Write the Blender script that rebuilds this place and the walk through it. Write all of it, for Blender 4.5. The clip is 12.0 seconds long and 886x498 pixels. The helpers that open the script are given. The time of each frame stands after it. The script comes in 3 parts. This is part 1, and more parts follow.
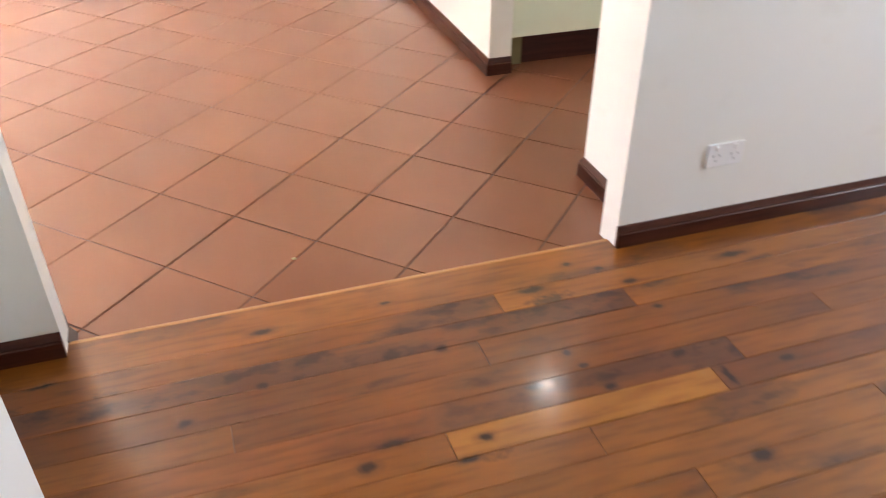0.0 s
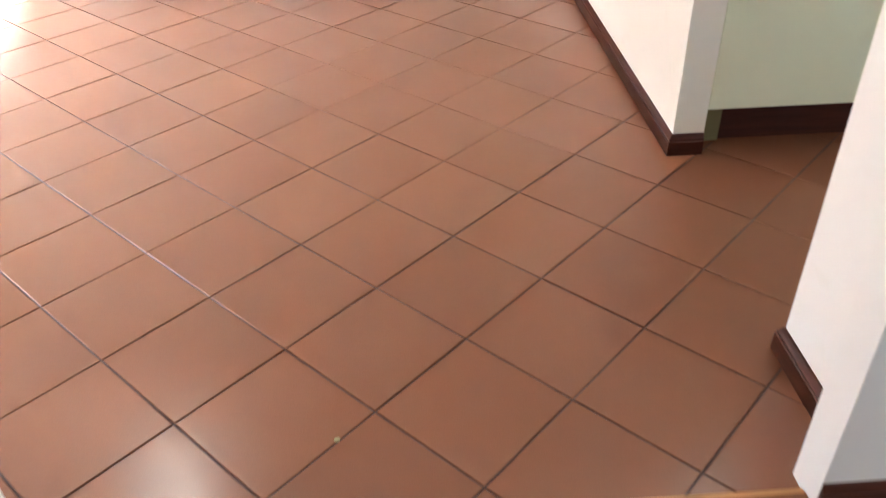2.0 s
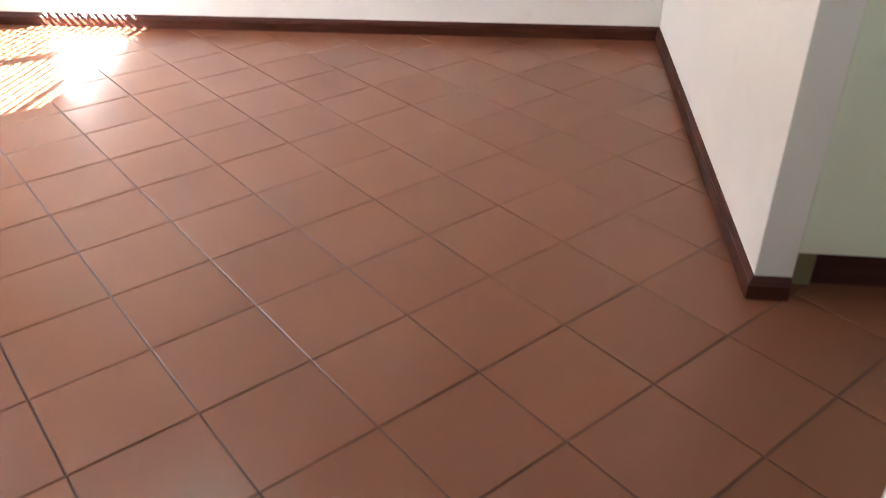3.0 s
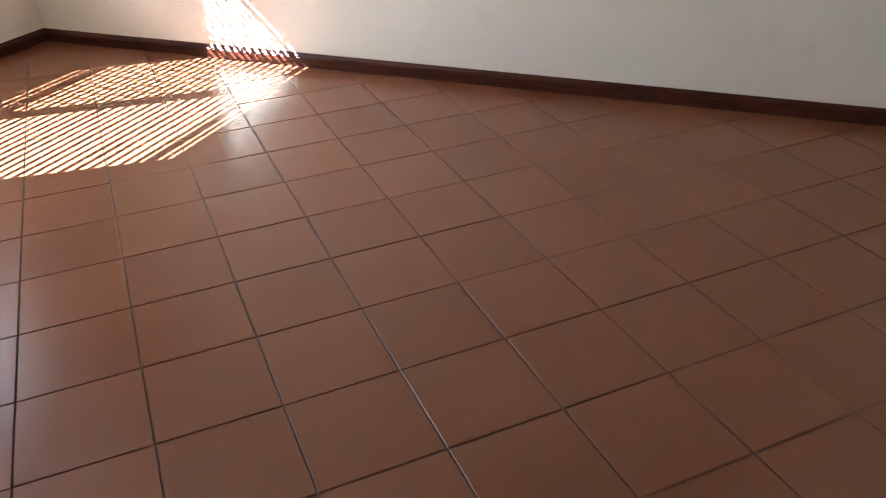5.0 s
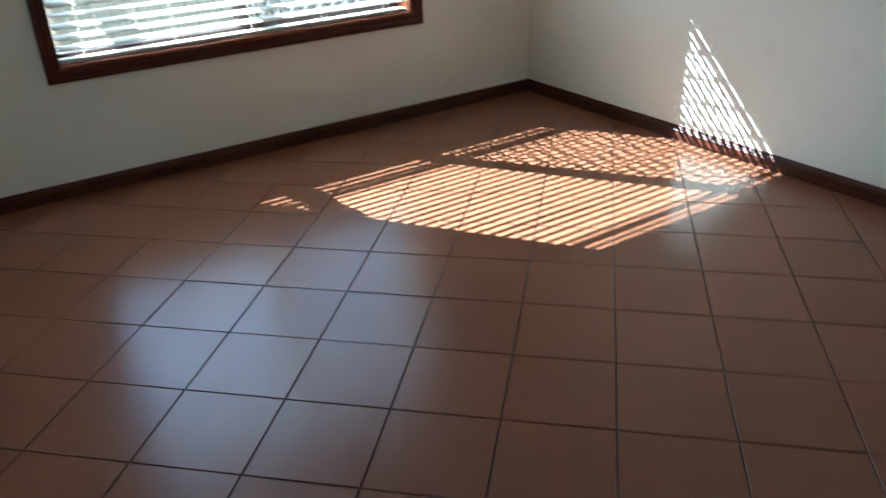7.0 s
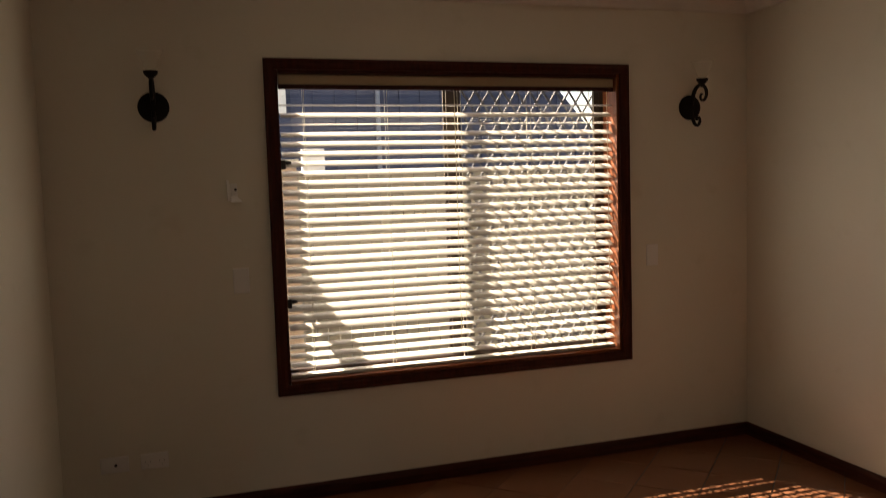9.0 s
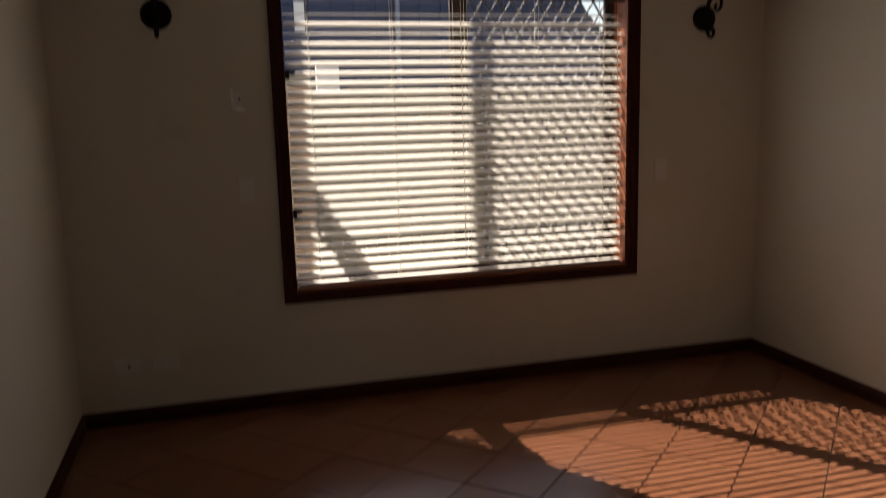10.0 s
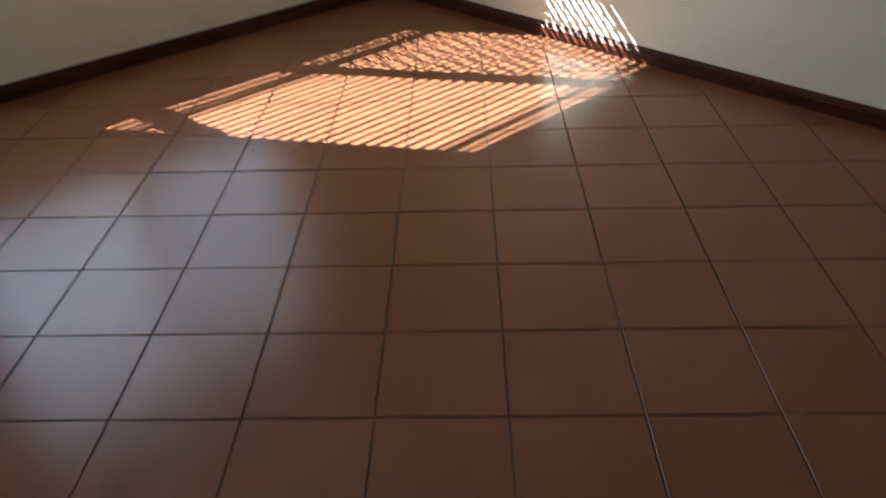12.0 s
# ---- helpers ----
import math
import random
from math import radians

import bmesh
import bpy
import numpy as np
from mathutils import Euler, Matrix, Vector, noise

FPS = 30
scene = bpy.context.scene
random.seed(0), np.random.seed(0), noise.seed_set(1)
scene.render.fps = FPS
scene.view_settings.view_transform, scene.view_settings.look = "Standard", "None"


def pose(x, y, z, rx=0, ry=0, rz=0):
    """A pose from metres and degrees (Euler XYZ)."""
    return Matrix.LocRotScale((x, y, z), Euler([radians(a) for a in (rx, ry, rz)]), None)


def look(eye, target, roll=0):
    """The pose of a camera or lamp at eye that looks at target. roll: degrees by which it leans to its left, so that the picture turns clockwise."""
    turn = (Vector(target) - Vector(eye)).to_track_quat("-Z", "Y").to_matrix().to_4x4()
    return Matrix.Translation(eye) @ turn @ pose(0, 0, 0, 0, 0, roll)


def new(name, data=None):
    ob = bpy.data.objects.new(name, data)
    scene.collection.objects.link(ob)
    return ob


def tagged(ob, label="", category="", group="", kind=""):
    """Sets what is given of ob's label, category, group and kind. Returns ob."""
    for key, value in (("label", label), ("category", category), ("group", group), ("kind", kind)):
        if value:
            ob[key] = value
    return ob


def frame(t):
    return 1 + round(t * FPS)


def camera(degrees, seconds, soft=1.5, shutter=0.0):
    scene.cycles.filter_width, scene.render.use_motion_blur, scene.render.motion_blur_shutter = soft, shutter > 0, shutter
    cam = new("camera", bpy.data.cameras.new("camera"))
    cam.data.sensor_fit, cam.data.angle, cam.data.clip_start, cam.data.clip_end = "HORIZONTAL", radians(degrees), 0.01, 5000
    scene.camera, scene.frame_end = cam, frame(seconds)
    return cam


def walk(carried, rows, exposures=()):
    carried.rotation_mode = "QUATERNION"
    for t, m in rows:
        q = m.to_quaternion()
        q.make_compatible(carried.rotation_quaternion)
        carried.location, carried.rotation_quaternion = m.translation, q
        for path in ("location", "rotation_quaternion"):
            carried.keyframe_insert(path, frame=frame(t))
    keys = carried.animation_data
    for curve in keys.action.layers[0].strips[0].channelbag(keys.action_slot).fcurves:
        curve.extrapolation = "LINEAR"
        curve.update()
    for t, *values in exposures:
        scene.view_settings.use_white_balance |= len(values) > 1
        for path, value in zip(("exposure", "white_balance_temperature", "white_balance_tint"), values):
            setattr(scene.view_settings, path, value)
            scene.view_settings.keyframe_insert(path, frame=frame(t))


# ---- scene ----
cam = camera(58.3, 12.0, soft=0.6, shutter=0.5)
PATH = [
    (0, (-3.227, -1.436, 1.297), (-1.662, -1.959, 0.168), 0.2),
    (0.5, (-3.055, -1.495, 1.309), (-1.454, -1.847, 0.163), -0.9),
    (1, (-2.846, -1.593, 1.309), (-1.239, -1.826, 0.14), -0.2),
    (1.5, (-2.668, -1.742, 1.281), (-1.062, -1.852, 0.094), -1.3),
    (2, (-2.451, -1.804, 1.265), (-0.83, -1.871, 0.097), -1.8),
    (2.5, (-2.282, -1.916, 1.297), (-0.622, -1.826, 0.184), 0.0),
    (3, (-2.132, -2.008, 1.306), (-0.454, -1.801, 0.238), -0.7),
    (3.2, (-2.06, -1.998, 1.306), (-0.347, -1.774, 0.298), -0.3),
    (4.8, (-1.489, -2.005, 1.337), (0.131, -1.389, 0.337), -1.2),
    (5, (-1.4, -1.982, 1.305), (0.18, -1.329, 0.267), -2.1),
    (5.5, (-1.246, -1.891, 1.304), (0.265, -1.125, 0.241), -0.6),
    (6, (-1.16, -1.873, 1.326), (0.153, -0.747, 0.321), 0.2),
    (6.5, (-1.093, -1.823, 1.326), (0.022, -0.476, 0.356), -1.6),
    (7, (-1.033, -1.73, 1.356), (-0.046, -0.246, 0.447), -2.0),
    (7.5, (-0.96, -1.745, 1.36), (-0.174, -0.076, 0.588), -1.0),
    (7.7, (-0.928, -1.762, 1.365), (-0.25, -0.022, 0.65), -1.1),
    (9.3, (-0.902, -1.823, 1.464), (-0.326, 0.089, 1.353), -1.7),
    (9.5, (-0.871, -1.854, 1.449), (-0.323, 0.064, 1.317), -1.6),
    (10, (-0.813, -1.863, 1.388), (-0.288, 0.037, 1.052), -1.5),
    (10.5, (-0.829, -1.786, 1.36), (-0.136, -0.02, 0.727), -1.4),
    (11, (-0.888, -1.67, 1.339), (0.045, -0.087, 0.549), -2.3),
    (11.5, (-0.915, -1.626, 1.291), (0.164, -0.229, 0.351), -2.7),
    (12, (-0.968, -1.679, 1.281), (0.178, -0.461, 0.185), -1.8),
]
EXPOSURES = [
    (0, 6.99, 6350, 13), (0.5, 6.99, 6250, 12), (1.0, 6.45, 6000, 9), (1.5, 6.7, 6050, 10), (2.5, 6.68, 6050, 10), (3, 6.02, 5850, 11), (5, 4.95, 5750, 5), (5.5, 4.87, 5650, 2), (6.0, 4.3, 5250, -3), (6.5, 4.2, 5000, -8),
    (7.0, 3.85, 4850, -10), (7.7, 3.3, 4800, -11), (9.3, 2.25, 8900, 18), (9.5, 2.25, 8900, 18), (10, 1.7, 7400, 17), (10.5, 1.75, 6500, 16), (11, 2.4, 5950, 9), (11.5, 2.95, 5750, 2), (12, 3.7, 5850, -2),
]
walk(cam, [(t, look(eye, target, roll)) for t, eye, target, roll in PATH], EXPOSURES)

# light: sun through the window blind, sky, daylight and added fill lamps beside
world = bpy.data.worlds.new("world")
scene.world = world
world.use_nodes = True
wn, wl = world.node_tree.nodes, world.node_tree.links
sky = wn.new("ShaderNodeTexSky")
sky.sky_type = "NISHITA"
sky.sun_disc = False
sky.sun_elevation = radians(40)
sky.sun_rotation = radians(-35)
wl.new(sky.outputs[0], wn["Background"].inputs[0])
wn["Background"].inputs[1].default_value = 0.06

SUN_WAY = Vector((0.57, -0.822, -0.812))
sun = new("sun", bpy.data.lights.new("sun", "SUN"))
sun.data.energy, sun.data.angle, sun.data.color = 5.0, radians(0.22), (1.0, 0.97, 0.92)
sun.rotation_euler = SUN_WAY.to_track_quat("-Z", "Y").to_euler()


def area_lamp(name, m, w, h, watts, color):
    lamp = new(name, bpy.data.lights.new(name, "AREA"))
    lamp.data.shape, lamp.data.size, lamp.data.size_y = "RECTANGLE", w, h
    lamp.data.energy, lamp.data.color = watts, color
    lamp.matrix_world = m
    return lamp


# wood room and hall lamps are added fill, set in unseen openings
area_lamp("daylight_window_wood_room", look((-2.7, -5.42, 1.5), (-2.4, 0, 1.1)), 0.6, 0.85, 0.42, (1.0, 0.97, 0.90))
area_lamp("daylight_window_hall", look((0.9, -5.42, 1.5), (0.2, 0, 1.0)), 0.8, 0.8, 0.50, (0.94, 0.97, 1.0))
area_lamp("daylight_window_blind", look((0.38, 2.13, 1.30), (0.38, 0, 1.0)), 1.7, 1.35, 1.05, (0.88, 0.86, 1.0))

# ---------------------------------------------------------------- materials


def nodes_of(name, rough=0.5, color=(0.8, 0.8, 0.8), metal=0.0, coat=0.0):
    m = bpy.data.materials.new(name)
    m.use_nodes = True
    n, l = m.node_tree.nodes, m.node_tree.links
    b = n["Principled BSDF"]
    b.inputs["Base Color"].default_value = (*color, 1)
    b.inputs["Roughness"].default_value = rough
    b.inputs["Metallic"].default_value = metal
    b.inputs["Coat Weight"].default_value = coat
    return m, n, l, b


def noise_tex(n, l, scale, detail=4.0, stretch=(1, 1, 1), coords="Object", shift=None):
    tc = n.new("ShaderNodeNewGeometry" if coords == "Position" else "ShaderNodeTexCoord")
    mp = n.new("ShaderNodeMapping")
    mp.inputs["Scale"].default_value = stretch
    l.new(tc.outputs[coords], mp.inputs[0])
    if shift is not None:
        l.new(shift, mp.inputs["Location"])
    t = n.new("ShaderNodeTexNoise")
    t.inputs["Scale"].default_value = scale
    t.inputs["Detail"].default_value = detail
    l.new(mp.outputs[0], t.inputs[0])
    return t


def ramp(n, l, src, stops):
    r = n.new("ShaderNodeValToRGB")
    e = r.color_ramp.elements
    while len(e) < len(stops):
        e.new(0.5)
    for k, (p, c) in zip(e, stops):
        k.position, k.color = p, (*c, 1)
    l.new(src, r.inputs[0])
    return r


def mix(n, l, fac, a, b, mode="MIX"):
    x = n.new("ShaderNodeMix")
    x.data_type, x.blend_type = "RGBA", mode
    for i, v in ((0, fac), (6, a), (7, b)):
        if hasattr(v, "links"):
            l.new(v, x.inputs[i])
        else:
            x.inputs[i].default_value = v if i == 0 else (*v, 1)
    return x.outputs[2]


def bump(n, l, b, src, strength, dist):
    k = n.new("ShaderNodeBump")
    k.inputs["Strength"].default_value, k.inputs["Distance"].default_value = strength, dist
    l.new(src, k.inputs["Height"])
    l.new(k.outputs[0], b.inputs["Normal"])


def scaled(n, l, src, lo, hi):
    r = n.new("ShaderNodeMapRange")
    r.inputs[3].default_value, r.inputs[4].default_value = lo, hi
    l.new(src, r.inputs[0])
    return r.outputs[0]


def paint(name, color, rough=0.55, tint=0.05, relief=0.12):
    m, n, l, b = nodes_of(name, rough, color)
    big = noise_tex(n, l, 1.3, 3)
    c2 = tuple(v * (1 - tint) for v in color)
    r = ramp(n, l, big.outputs[0], ((0.3, color), (0.75, c2)))
    fine = noise_tex(n, l, 260, 3)
    scuff = noise_tex(n, l, 7, 6)
    sc = ramp(n, l, scuff.outputs[0], ((0.62, (1, 1, 1)), (0.8, (0.93, 0.92, 0.9))))
    l.new(mix(n, l, 1.0, r.outputs[0], sc.outputs[0], "MULTIPLY"), b.inputs["Base Color"])
    bump(n, l, b, fine.outputs[0], relief, 0.001)
    return m


WALL = paint("wall_paint", (0.78, 0.755, 0.675))
WALL_W = paint("wall_paint_wood_room", (0.81, 0.80, 0.76))
CEIL = paint("ceiling_paint", (0.82, 0.81, 0.78), 0.8)
GREEN = paint("pale_green_laminate", (0.70, 0.73, 0.55), 0.35, 0.04, 0.03)
PLASTIC = paint("white_plastic", (0.87, 0.87, 0.87), 0.25, 0.03, 0.0)
KHAKI = paint("raw_board", (0.26, 0.22, 0.10), 0.8, 0.3)
GREY, _, _, _ = nodes_of("shadow_grey_plastic", 0.5, (0.38, 0.38, 0.38))
BRIGHT = paint("bright_white_plastic", (0.95, 0.95, 0.94), 0.2, 0.02, 0.0)
BLACK, _, _, _ = nodes_of("black_rubber", 0.6, (0.012, 0.012, 0.012))


def dark_wood(name, c1, c2, rough=0.3, stretch=(18, 18, 1.5)):
    m, n, l, b = nodes_of(name, rough, c1)
    b.inputs["Specular IOR Level"].default_value = 0.22
    g = noise_tex(n, l, 3.5, 6, stretch)
    r = ramp(n, l, g.outputs[0], ((0.3, c1), (0.7, c2)))
    l.new(r.outputs[0], b.inputs["Base Color"])
    w = noise_tex(n, l, 5, 3)
    l.new(scaled(n, l, w.outputs[0], rough - 0.08, rough + 0.2), b.inputs["Roughness"])
    bump(n, l, b, g.outputs[0], 0.15, 0.002)
    return m


SKIRT_X = dark_wood("skirting_wood_x", (0.034, 0.009, 0.005), (0.076, 0.020, 0.010), 0.28, (1.5, 18, 18))
SKIRT_Y = dark_wood("skirting_wood_y", (0.034, 0.009, 0.005), (0.076, 0.020, 0.010), 0.28, (18, 1.5, 18))
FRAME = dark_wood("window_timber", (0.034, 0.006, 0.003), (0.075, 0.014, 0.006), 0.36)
# window timber as the sun shows it, with the warm light in its colour
JAMB_SUNLIT = dark_wood("sunlit_jamb_timber", (0.15, 0.040, 0.014), (0.24, 0.075, 0.028), 0.4)
KICK = dark_wood("kickboard", (0.040, 0.012, 0.008), (0.07, 0.02, 0.012), 0.45, (18, 1.5, 18))


def tile_material():
    m, n, l, b = nodes_of("terracotta_tile", 0.3, (0.36, 0.13, 0.07))
    info = n.new("ShaderNodeObjectInfo")
    base = ramp(n, l, info.outputs["Random"], ((0.0, (0.200, 0.081, 0.043)), (0.5, (0.208, 0.085, 0.045)), (1.0, (0.217, 0.089, 0.047))))
    blot = noise_tex(n, l, 2.2, 4, coords="Position")
    tint = ramp(n, l, blot.outputs[0], ((0.3, (0.95, 0.94, 0.93)), (0.7, (1.04, 1.03, 1.02))))
    grain = noise_tex(n, l, 420, 2, coords="Position")
    gr = ramp(n, l, grain.outputs[0], ((0.3, (0.93, 0.92, 0.91)), (0.7, (1.04, 1.04, 1.04))))
    c = mix(n, l, 1.0, base.outputs[0], tint.outputs[0], "MULTIPLY")
    c = mix(n, l, 1.0, c, gr.outputs[0], "MULTIPLY")
    l.new(c, b.inputs["Base Color"])
    smear = noise_tex(n, l, 9, 5, coords="Position")
    l.new(scaled(n, l, smear.outputs[0], 0.19, 0.29), b.inputs["Roughness"])
    b.inputs["Specular IOR Level"].default_value = 0.42
    wave = noise_tex(n, l, 14, 2, coords="Position")
    bump(n, l, b, wave.outputs[0], 0.07, 0.002)
    return m


TILE = tile_material()


def grout_material():
    m, n, l, b = nodes_of("grout", 0.85, (0.06, 0.03, 0.024))
    t = noise_tex(n, l, 5, 5)
    r = ramp(n, l, t.outputs[0], ((0.3, (0.035, 0.020, 0.018)), (0.7, (0.11, 0.062, 0.050))))
    l.new(r.outputs[0], b.inputs["Base Color"])
    return m


GROUT = grout_material()


# knots of the boards by the opening: place x, y and half-sizes across and along the board, in centimetres
KNOTS = [
    (-165.2, -148.8, 1.1, 2.6), (-170.2, -219.5, 1.2, 3.6), (-163.5, -180.8, 0.6, 1.4), (-162.3, -233.3, 0.8, 1.2),
    (-167.0, -241.1, 0.7, 1.4), (-174.8, -246.6, 0.9, 1.8), (-172.3, -280.5, 1.1, 4.0), (-169.0, -98.3, 0.6, 3.2),
    (-184.8, -189.2, 1.3, 1.5), (-184.3, -146.4, 1.0, 1.3), (-190.7, -129.1, 1.2, 1.6), (-186.8, -248.0, 0.8, 1.2),
    (-196.0, -217.5, 1.1, 1.2), (-201.0, -219.4, 0.8, 1.1), (-203.9, -205.6, 1.1, 2.2), (-204.4, -243.2, 1.4, 2.0),
    (-209.2, -222.2, 1.1, 1.5), (-214.5, -250.2, 3.3, 0.9), (-213.7, -267.0, 1.1, 2.0), (-237.2, -242.5, 1.7, 2.6),
    (-214.9, -163.7, 1.3, 1.9), (-210.2, -170.2, 0.9, 3.4), (-214.7, -189.5, 1.0, 1.7), (-219.2, -184.0, 0.8, 2.2),
]


def knot_mask(n, l):
    """the distance from the nearest knot, in knots' sizes, with a ragged edge"""
    at = n.new("ShaderNodeNewGeometry").outputs["Position"]
    rough = noise_tex(n, l, 38, 3, coords="Position")
    shift = n.new("ShaderNodeVectorMath")
    shift.operation = "MULTIPLY_ADD"
    l.new(rough.outputs["Color"], shift.inputs[0])
    shift.inputs[1].default_value = (0.016, 0.022, 0)
    l.new(at, shift.inputs[2])
    near = None
    for x, y, rx, ry in KNOTS:
        off = n.new("ShaderNodeVectorMath")
        off.operation = "MULTIPLY_ADD"
        l.new(shift.outputs[0], off.inputs[0])
        off.inputs[1].default_value = (100 / rx, 100 / ry, 0)
        off.inputs[2].default_value = (-(x + 0.8) / rx, -(y + 1.1) / ry, 0)
        far = n.new("ShaderNodeVectorMath")
        far.operation = "LENGTH"
        l.new(off.outputs[0], far.inputs[0])
        if near is None:
            near = far.outputs["Value"]
            continue
        least = n.new("ShaderNodeMath")
        least.operation = "MINIMUM"
        l.new(near, least.inputs[0])
        l.new(far.outputs["Value"], least.inputs[1])
        near = least.outputs[0]
    return near


def plank_material(name, heart, tones, fade=None):
    """heart: how far the dark heartwood spreads, 0 to 1; tones: the boards' range of colour; fade: the y where the heartwood begins and is full"""
    m, n, l, b = nodes_of(name, 0.3, (0.4, 0.18, 0.05), coat=0.45)
    b.inputs["Specular IOR Level"].default_value = 0.35
    b.inputs["Coat Roughness"].default_value = 0.07
    info = n.new("ShaderNodeObjectInfo")
    mul = n.new("ShaderNodeMath")
    mul.operation = "MULTIPLY"
    mul.inputs[1].default_value = 37.0
    l.new(info.outputs["Random"], mul.inputs[0])
    comb = n.new("ShaderNodeCombineXYZ")
    for i in range(2):
        l.new(mul.outputs[0], comb.inputs[i])
    base = ramp(n, l, info.outputs["Random"], [(i / (len(tones) - 1), c) for i, c in enumerate(tones)])
    grain = noise_tex(n, l, 7, 8, (9, 0.8, 1), shift=comb.outputs[0])
    g = ramp(n, l, grain.outputs[0], ((0.28, (0.70, 0.60, 0.52)), (0.5, (1, 1, 1)), (0.75, (1.12, 1.10, 1.05))))
    c = mix(n, l, 1.0, base.outputs[0], g.outputs[0], "MULTIPLY")
    cloud = noise_tex(n, l, 2.6, 3, (2.5, 1.0, 1), shift=comb.outputs[0])
    cl = ramp(n, l, cloud.outputs[0], ((0.35, (0.80, 0.74, 0.68)), (0.6, (1.06, 1.04, 1.0))))
    c = mix(n, l, 1.0, c, cl.outputs[0], "MULTIPLY")
    # heartwood: a red-brown veil with darker flecks in it
    veil = noise_tex(n, l, 2.4, 6, (3.0, 0.7, 1), shift=comb.outputs[0])
    vm = ramp(n, l, veil.outputs[0], ((0.66 - 0.36 * heart, (0, 0, 0)), (0.78 - 0.36 * heart, (1, 1, 1))))
    veil_out = vm.outputs[0]
    if fade:
        sp = n.new("ShaderNodeSeparateXYZ")
        l.new(n.new("ShaderNodeNewGeometry").outputs["Position"], sp.inputs[0])
        fr = n.new("ShaderNodeMapRange")
        fr.inputs[1].default_value, fr.inputs[2].default_value = fade
        l.new(sp.outputs[1], fr.inputs[0])
        less = n.new("ShaderNodeMath")
        less.operation = "MULTIPLY"
        l.new(vm.outputs[0], less.inputs[0])
        l.new(fr.outputs[0], less.inputs[1])
        veil_out = less.outputs[0]
    c = mix(n, l, scaled(n, l, veil_out, 0.0, 0.80), c, (0.072, 0.024, 0.012))
    fleck = noise_tex(n, l, 11, 6, (2.0, 1.0, 1), shift=comb.outputs[0])
    fm = ramp(n, l, fleck.outputs[0], ((0.50, (0, 0, 0)), (0.62, (1, 1, 1))))
    both = n.new("ShaderNodeMath")
    both.operation = "MULTIPLY"
    l.new(veil_out, both.inputs[0])
    l.new(fm.outputs[0], both.inputs[1])
    c = mix(n, l, scaled(n, l, both.outputs[0], 0.0, 0.75), c, (0.028, 0.009, 0.005))
    # small pin knots scattered over every board
    tc = n.new("ShaderNodeTexCoord")
    mp = n.new("ShaderNodeMapping")
    mp.inputs["Scale"].default_value = (17, 7.5, 1.0)
    l.new(tc.outputs["Object"], mp.inputs[0])
    l.new(comb.outputs[0], mp.inputs["Location"])
    v = n.new("ShaderNodeTexVoronoi")
    v.inputs["Scale"].default_value = 0.35
    l.new(mp.outputs[0], v.inputs[0])
    sep = n.new("ShaderNodeSeparateColor")
    l.new(v.outputs["Color"], sep.inputs[0])
    size = n.new("ShaderNodeMath")
    size.operation = "MULTIPLY_ADD"
    size.inputs[1].default_value = 0.36
    l.new(sep.outputs[0], size.inputs[0])
    l.new(v.outputs["Distance"], size.inputs[2])
    warp = noise_tex(n, l, 45, 3, (1.6, 1, 1))
    wob = n.new("ShaderNodeMath")
    wob.operation = "MULTIPLY_ADD"
    wob.inputs[1].default_value = 0.30
    l.new(warp.outputs[0], wob.inputs[0])
    l.new(size.outputs[0], wob.inputs[2])
    km = ramp(n, l, wob.outputs[0], ((0.27, (1, 1, 1)), (0.40, (0, 0, 0))))
    c = mix(n, l, scaled(n, l, km.outputs[0], 0.0, 0.85), c, (0.034, 0.010, 0.005))
    # the large knots, each with a brown halo drawn out along the grain
    near = knot_mask(n, l)
    halo = n.new("ShaderNodeMapRange")
    halo.inputs[1].default_value, halo.inputs[2].default_value = 0.9, 2.2
    halo.inputs[3].default_value, halo.inputs[4].default_value = 0.55, 0.0
    l.new(near, halo.inputs[0])
    c = mix(n, l, halo.outputs[0], c, (0.085, 0.026, 0.010))
    core = n.new("ShaderNodeMapRange")
    core.inputs[1].default_value, core.inputs[2].default_value = 0.55, 1.25
    core.inputs[3].default_value, core.inputs[4].default_value = 0.93, 0.0
    l.new(near, core.inputs[0])
    c = mix(n, l, core.outputs[0], c, (0.026, 0.008, 0.004))
    l.new(c, b.inputs["Base Color"])
    sm = noise_tex(n, l, 6, 4)
    l.new(scaled(n, l, sm.outputs[0], 0.24, 0.38), b.inputs["Roughness"])
    wave = noise_tex(n, l, 4.0, 3, (5, 1, 1))
    bump(n, l, b, wave.outputs[0], 0.22, 0.003)
    ripple = noise_tex(n, l, 16, 3, (2, 1, 1))
    l.new(scaled(n, l, ripple.outputs[0], 0.02, 0.24), b.inputs["Coat Roughness"])
    k = n.new("ShaderNodeBump")
    k.inputs["Strength"].default_value, k.inputs["Distance"].default_value = 0.25, 0.0014
    l.new(ripple.outputs[0], k.inputs["Height"])
    l.new(k.outputs[0], b.inputs["Coat Normal"])
    return m


